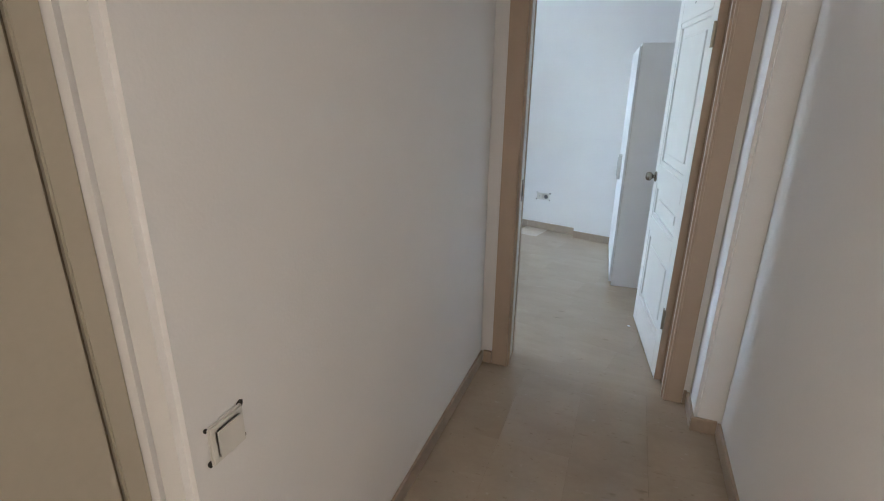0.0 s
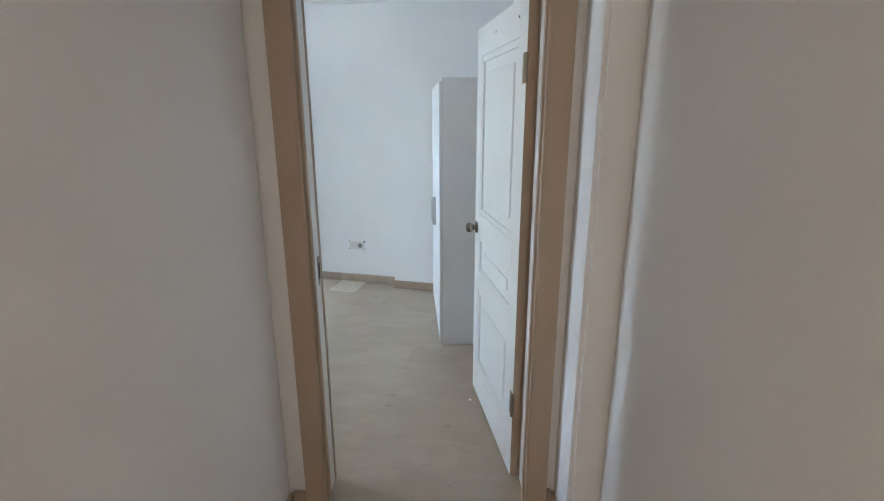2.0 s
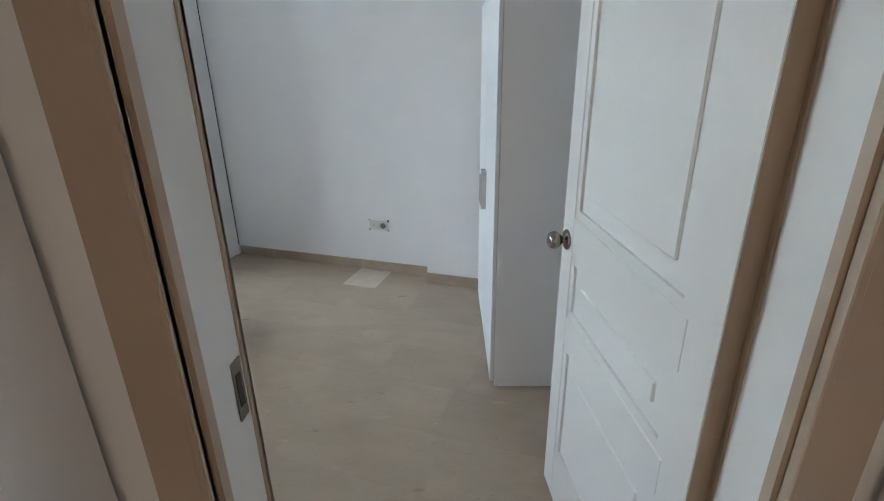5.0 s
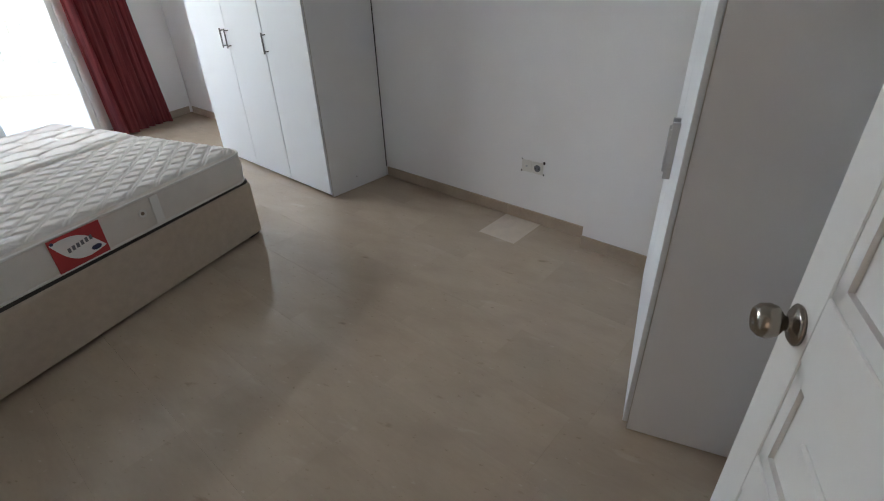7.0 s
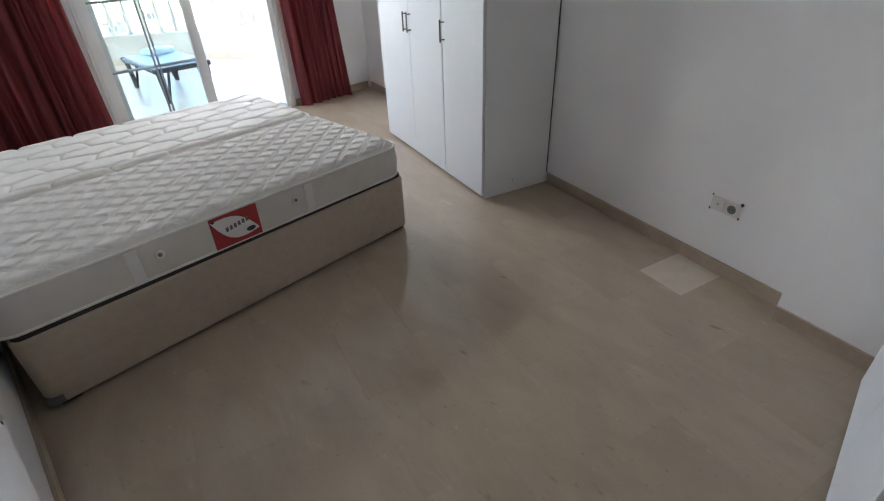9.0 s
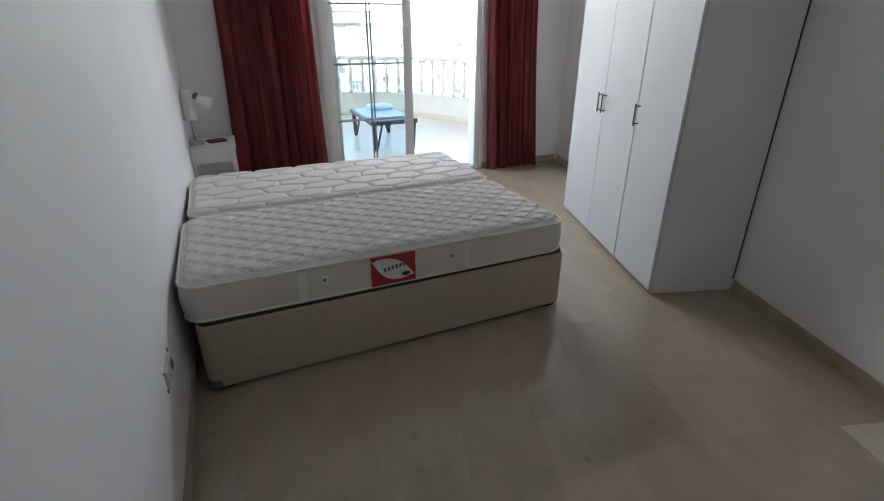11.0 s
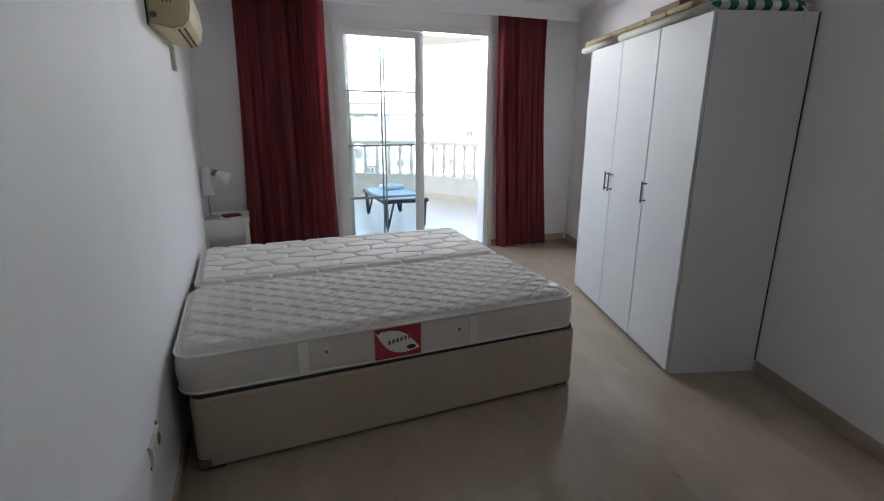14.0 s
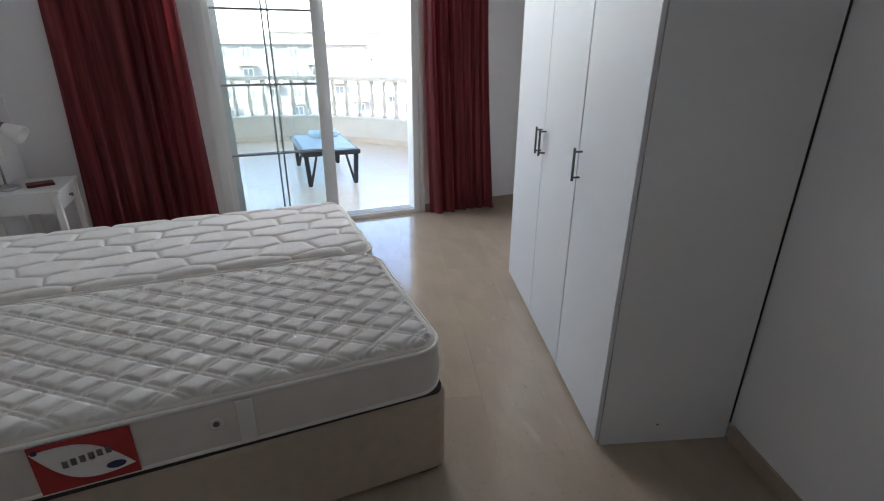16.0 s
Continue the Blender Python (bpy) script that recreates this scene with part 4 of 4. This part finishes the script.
def house(x, y, w, d, floors, z0, mat, rz, label):
    """A block of flats: walls, storeys of windows with frames, balconies, roof, chimney, water heater."""
    e = thing("apartment_building", pose(x, y, z0, 0, 0, rz), label, "building", "blocks of flats")
    fh = 2.9
    h = floors * fh
    part("wall", box(-w / 2, w / 2, 0, d, 0, h), mat, e)
    rb = bmesh.new()
    lo = [rb.verts.new(p) for p in ((-w / 2 - 0.5, -0.5, h + 0.002), (w / 2 + 0.5, -0.5, h + 0.002), (w / 2 + 0.5, d + 0.5, h + 0.002), (-w / 2 - 0.5, d + 0.5, h + 0.002))]
    hi = [rb.verts.new(p) for p in ((-w / 2 + 2.5, d / 2, h + 0.9), (w / 2 - 2.5, d / 2, h + 0.9))]
    for f in ((lo[0], lo[1], hi[1], hi[0]), (lo[2], lo[3], hi[0], hi[1]), (lo[1], lo[2], hi[1]), (lo[3], lo[0], hi[0]), tuple(lo[::-1])):
        rb.faces.new(f)
    roof = part("roof", rb, ROOF, e)
    part("chimney", box(w * 0.2, w * 0.2 + 0.8, d * 0.35, d * 0.35 + 0.8, h + 0.3, h + 2.4), mat, roof)
    part("water_heater", box(-w * 0.2, -w * 0.2 + 1.8, d * 0.2, d * 0.2 + 0.1, h + 0.5, h + 1.5), SOLAR, roof, "dark solar water heater panel")
    n = max(2, int(w / 3.2))
    for f in range(floors):
        for i in range(n):
            cx = -w / 2 + (i + 0.5) * w / n
            z = f * fh + 0.9
            wd = part("window", box(cx - 0.75, cx + 0.75, -0.06, 0.02, z, z + 1.5), PVC, e)
            for k in (-1, 1):
                part("pane", box(cx + k * 0.35 - 0.30, cx + k * 0.35 + 0.30, -0.09, -0.05, z + 0.1, z + 1.4), PANE, wd)
            if (i + f) % 3 == 0:
                part("balcony", box(cx - 1.3, cx + 1.3, -1.2, 0, z - 1.0, z - 0.85), mat, e)
                part("balcony_rail", box(cx - 1.3, cx + 1.3, -1.2, -1.1, z - 0.85, z + 0.1), LIME, e)
    return e


house(8, 86, 24, 12, 6, -15.5, FAC[1], 6, "grey rendered block of flats with white windows")
house(36, 98, 22, 12, 6, -15.5, FAC[2], -5, "white block of flats with a pale roof")
house(62, 92, 20, 11, 5, -15.5, FAC[0], -14, "cream block of flats with balconies")
house(-20, 90, 18, 10, 6, -15.5, FAC[2], 12, "white block of flats beyond the street")
house(20, 132, 26, 12, 7, -15.5, FAC[0], 0, "cream block of flats with solar water heaters")
house(52, 136, 22, 12, 6, -15.5, FAC[1], -8, "grey block of flats in the distance")
house(84, 124, 20, 12, 6, -15.5, FAC[2], -18, "white block of flats in the distance")

LEAFM = [material("palm_green", (0.07, 0.10, 0.035), 0.6, vary=0.2, scale=2), material("shrub_green", (0.06, 0.09, 0.03), 0.7, vary=0.25, scale=3)]
BARK = material("bark", (0.20, 0.15, 0.10), 0.9, vary=0.15, scale=6)


def palm(x, y, h, seed):
    rnd = random.Random(seed)
    e = thing("palm_tree", pose(x, y, -15.5), "date palm standing between the blocks", "tree", "palms in the street")
    part("trunk", lathe([(0.26, 0), (0.2, h * 0.3), (0.17, h * 0.8), (0.22, h)], 10), BARK, e)
    b = bmesh.new()
    for k in range(22):
        az, up, ln = rnd.uniform(0, 6.28), rnd.uniform(-0.3, 1.1), rnd.uniform(1.8, 2.6)
        prev = None
        for s in range(8):
            t = s / 7
            r, z = ln * t, h + up * ln * t * 0.7 - 1.1 * ln * t * t * 0.6
            c = Vector((r * math.cos(az), r * math.sin(az), z))
            side = Vector((-math.sin(az), math.cos(az), 0)) * (0.28 * math.sin(math.pi * min(1, t * 0.92 + 0.08)) + 0.02)
            cur = (b.verts.new(c - side - Vector((0, 0, side.length * 0.6))), b.verts.new(c), b.verts.new(c + side - Vector((0, 0, side.length * 0.6))))
            if prev:
                b.faces.new((prev[0], prev[1], cur[1], cur[0]))
                b.faces.new((prev[1], prev[2], cur[2], cur[1]))
            prev = cur
    part("crown", b, LEAFM[0], e)
    return e


for x, y, h, sd in ((6.5, 27, 7.5, 1), (9.0, 31, 8.2, 2), (14.0, 29, 7.0, 3), (3.5, 30, 6.5, 4), (18.5, 33, 8.0, 5)):
    palm(x, y, h, sd)


def tree(x, y, h, r, seed):
    rnd = random.Random(seed)
    e = thing("tree", pose(x, y, -15.5), "leafy street tree with an uneven crown", "tree", "street trees")
    tr = lathe([(0.2, 0), (0.14, h * 0.5), (0.08, h * 0.8)], 8)
    for k in range(5):
        a = rnd.uniform(0, 6.28)
        tube([(0, 0, h * 0.45), (r * 0.4 * math.cos(a), r * 0.4 * math.sin(a), h * 0.7), (r * 0.7 * math.cos(a), r * 0.7 * math.sin(a), h * 0.85)], 0.05, 6, tr)
    part("trunk", tr, BARK, e)
    verts, faces = [], []
    for k in range(900):
        d = Vector((rnd.gauss(0, 1), rnd.gauss(0, 1), rnd.gauss(0, 0.8)))
        d = d.normalized() * r * rnd.uniform(0.45, 1.0) * (1 + 0.35 * noise.noise(d.normalized() * 2 + Vector((seed, 0, 0))))
        c = d + Vector((0, 0, h * 0.8))
        q = Euler((rnd.uniform(0, 6), rnd.uniform(0, 6), rnd.uniform(0, 6))).to_matrix()
        i = len(verts)
        s = rnd.uniform(0.10, 0.22)
        verts += [c + q @ Vector(p) * s for p in ((-1, 0, 0), (0, -0.5, 0.1), (1, 0, 0), (0, 0.5, 0.1))]
        faces.append((i, i + 1, i + 2, i + 3))
    me2 = bpy.data.meshes.new("crown")
    me2.from_pydata(verts, [], faces)
    me2.materials.append(LEAFM[1])
    o = new("crown", me2)
    o.parent = e
    return e


for x, y, h, r, sd in ((11, 24, 4.0, 1.8, 1), (16, 25, 4.5, 2.0, 2), (4.5, 24, 3.6, 1.6, 3), (21, 28, 4.4, 2.2, 4), (0, 26, 3.8, 1.6, 5)):
    tree(x, y, h, r, sd)
structure("road", box(-80, 90, 18, 22.5, -15.5, -15.485), material("asphalt", (0.055, 0.055, 0.056), 0.9, vary=0.12, scale=0.6, fine=12), "grey asphalt street below the balcony", "road")

structure("water", box(-2400, 3000, 420, 2490, -15.5, -15.4), material("sea_water", (0.10, 0.30, 0.38), 0.25, vary=0.1, scale=0.02, fine=0.4), "pale blue sea beyond the town", "sea")

# ---- ceiling spot ----
sp = thing("ceiling_spot", NORTH @ pose(0.02, -0.42, H), "small round recessed spotlight in the white ceiling", "ceiling light")
part("ring", lathe([(0.040, 0.0), (0.041, -0.004), (0.030, -0.007), (0.027, -0.002)], 24), PVC, sp, "", True)
part("bulb", lathe([(0.026, -0.001), (0.022, -0.004), (0.010, -0.006)], 20), WHITE_PRINT, sp, "frosted unlit bulb", True)

# ---- chip of plaster on the floor ----
chip = thing("plaster_chip", pose(0.605, 0.700, 0.004, 0, 0, 30), "tiny white chip of plaster lying beside the door", "debris")
part("flake", prism([(0.010 * math.cos(a) * (1 + 0.3 * math.sin(2 * a)), 0.007 * math.sin(a)) for a in [i * math.pi / 4 for i in range(8)]], 0.0, 0.005), WHITE_PRINT, chip)

# ---- floor tiles ----
tile_me = bpy.data.meshes.new("tile")
tb = box(-0.5, 0.5, -0.5, 0.5, -1.0, 0.0)
tb.to_mesh(tile_me)
tb.free()
tile_me.materials.append(MARBLE)
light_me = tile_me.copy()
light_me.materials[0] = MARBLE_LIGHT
floor = bpy.data.objects["floor"]
TW = 0.305
rng = random.Random(11)


def lay(x0, x1, y0, y1, me_):
    o = new("tile", me_)
    o.parent = floor
    g = 0.0004
    o.location = ((x0 + x1) / 2, (y0 + y1) / 2, 0.004)
    o.scale = (x1 - x0 - g, y1 - y0 - g, 0.014)


# the bedroom, laid square to the splayed east wall
north_inv = NORTH.inverted()


def lay_east(x0, x1, y0, y1, me_):
    o = new("tile", me_)
    o.parent = floor
    o.matrix_world = EAST @ pose((x0 + x1) / 2, (y0 + y1) / 2, 0)
    o.scale = (x1 - x0 - 0.0004, y1 - y0 - 0.0004, 0.014)


for col in range(13):
    x1 = 0.02 - col * TW
    x0 = x1 - TW
    y = -1.40
    mid = (x0 + x1) / 2
    far = (north_inv @ EAST @ Vector((mid, 5.0, 0))).y
    end = 5.0 + (0.09 - far) / math.cos(radians(15.7))
    cuts = [0.545, 0.795] if col == 0 else []
    while y < end - 1e-4:
        n = y + rng.choice((0.46, 0.52, 0.58, 0.64))
        for c in cuts:
            if y < c - 1e-4 < n:
                n = c
                break
        if end - n < 0.12:
            n = end
        cx, cy, _ = EAST @ Vector(((x0 + x1) / 2, (y + n) / 2, 0))
        if cx > -0.28 and cy > 0.05:
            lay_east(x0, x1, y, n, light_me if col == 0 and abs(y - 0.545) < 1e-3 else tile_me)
        y = n
y = CR - 0.01
while y < STUB + 0.1:
    y_n = min(y + TW, STUB + 0.1)
    x = -0.16
    while x > -4.0:
        xn = max(-4.0, x - rng.choice((0.46, 0.52, 0.58, 0.64)))
        lay(xn, x, y, y_n, tile_me)
        x = xn
    y = y_n
lay(-0.16, -0.005, DY0 - 0.03, DY1 + 0.03, tile_me)
bt_me = tile_me.copy()
bt_me.materials[0] = BALC_TILE
slab = bpy.data.objects["balcony_slab"]
east_inv = EAST.inverted()
for i in range(-10, 11):
    for j in range(15):
        cx, cy = -1.3 + i * 0.333, 0.2 + 0.1667 + j * 0.333
        ex, ey, _ = east_inv @ NORTH @ Vector((cx, cy, 0))
        if math.hypot(ex - BCX, max(0.0, ey - BCY)) < BR + 0.10:
            o = new("tile", bt_me)
            o.parent = slab
            o.matrix_world = NORTH @ pose(cx, cy, -0.016)
            o.scale = (0.3322, 0.3322, 0.006)
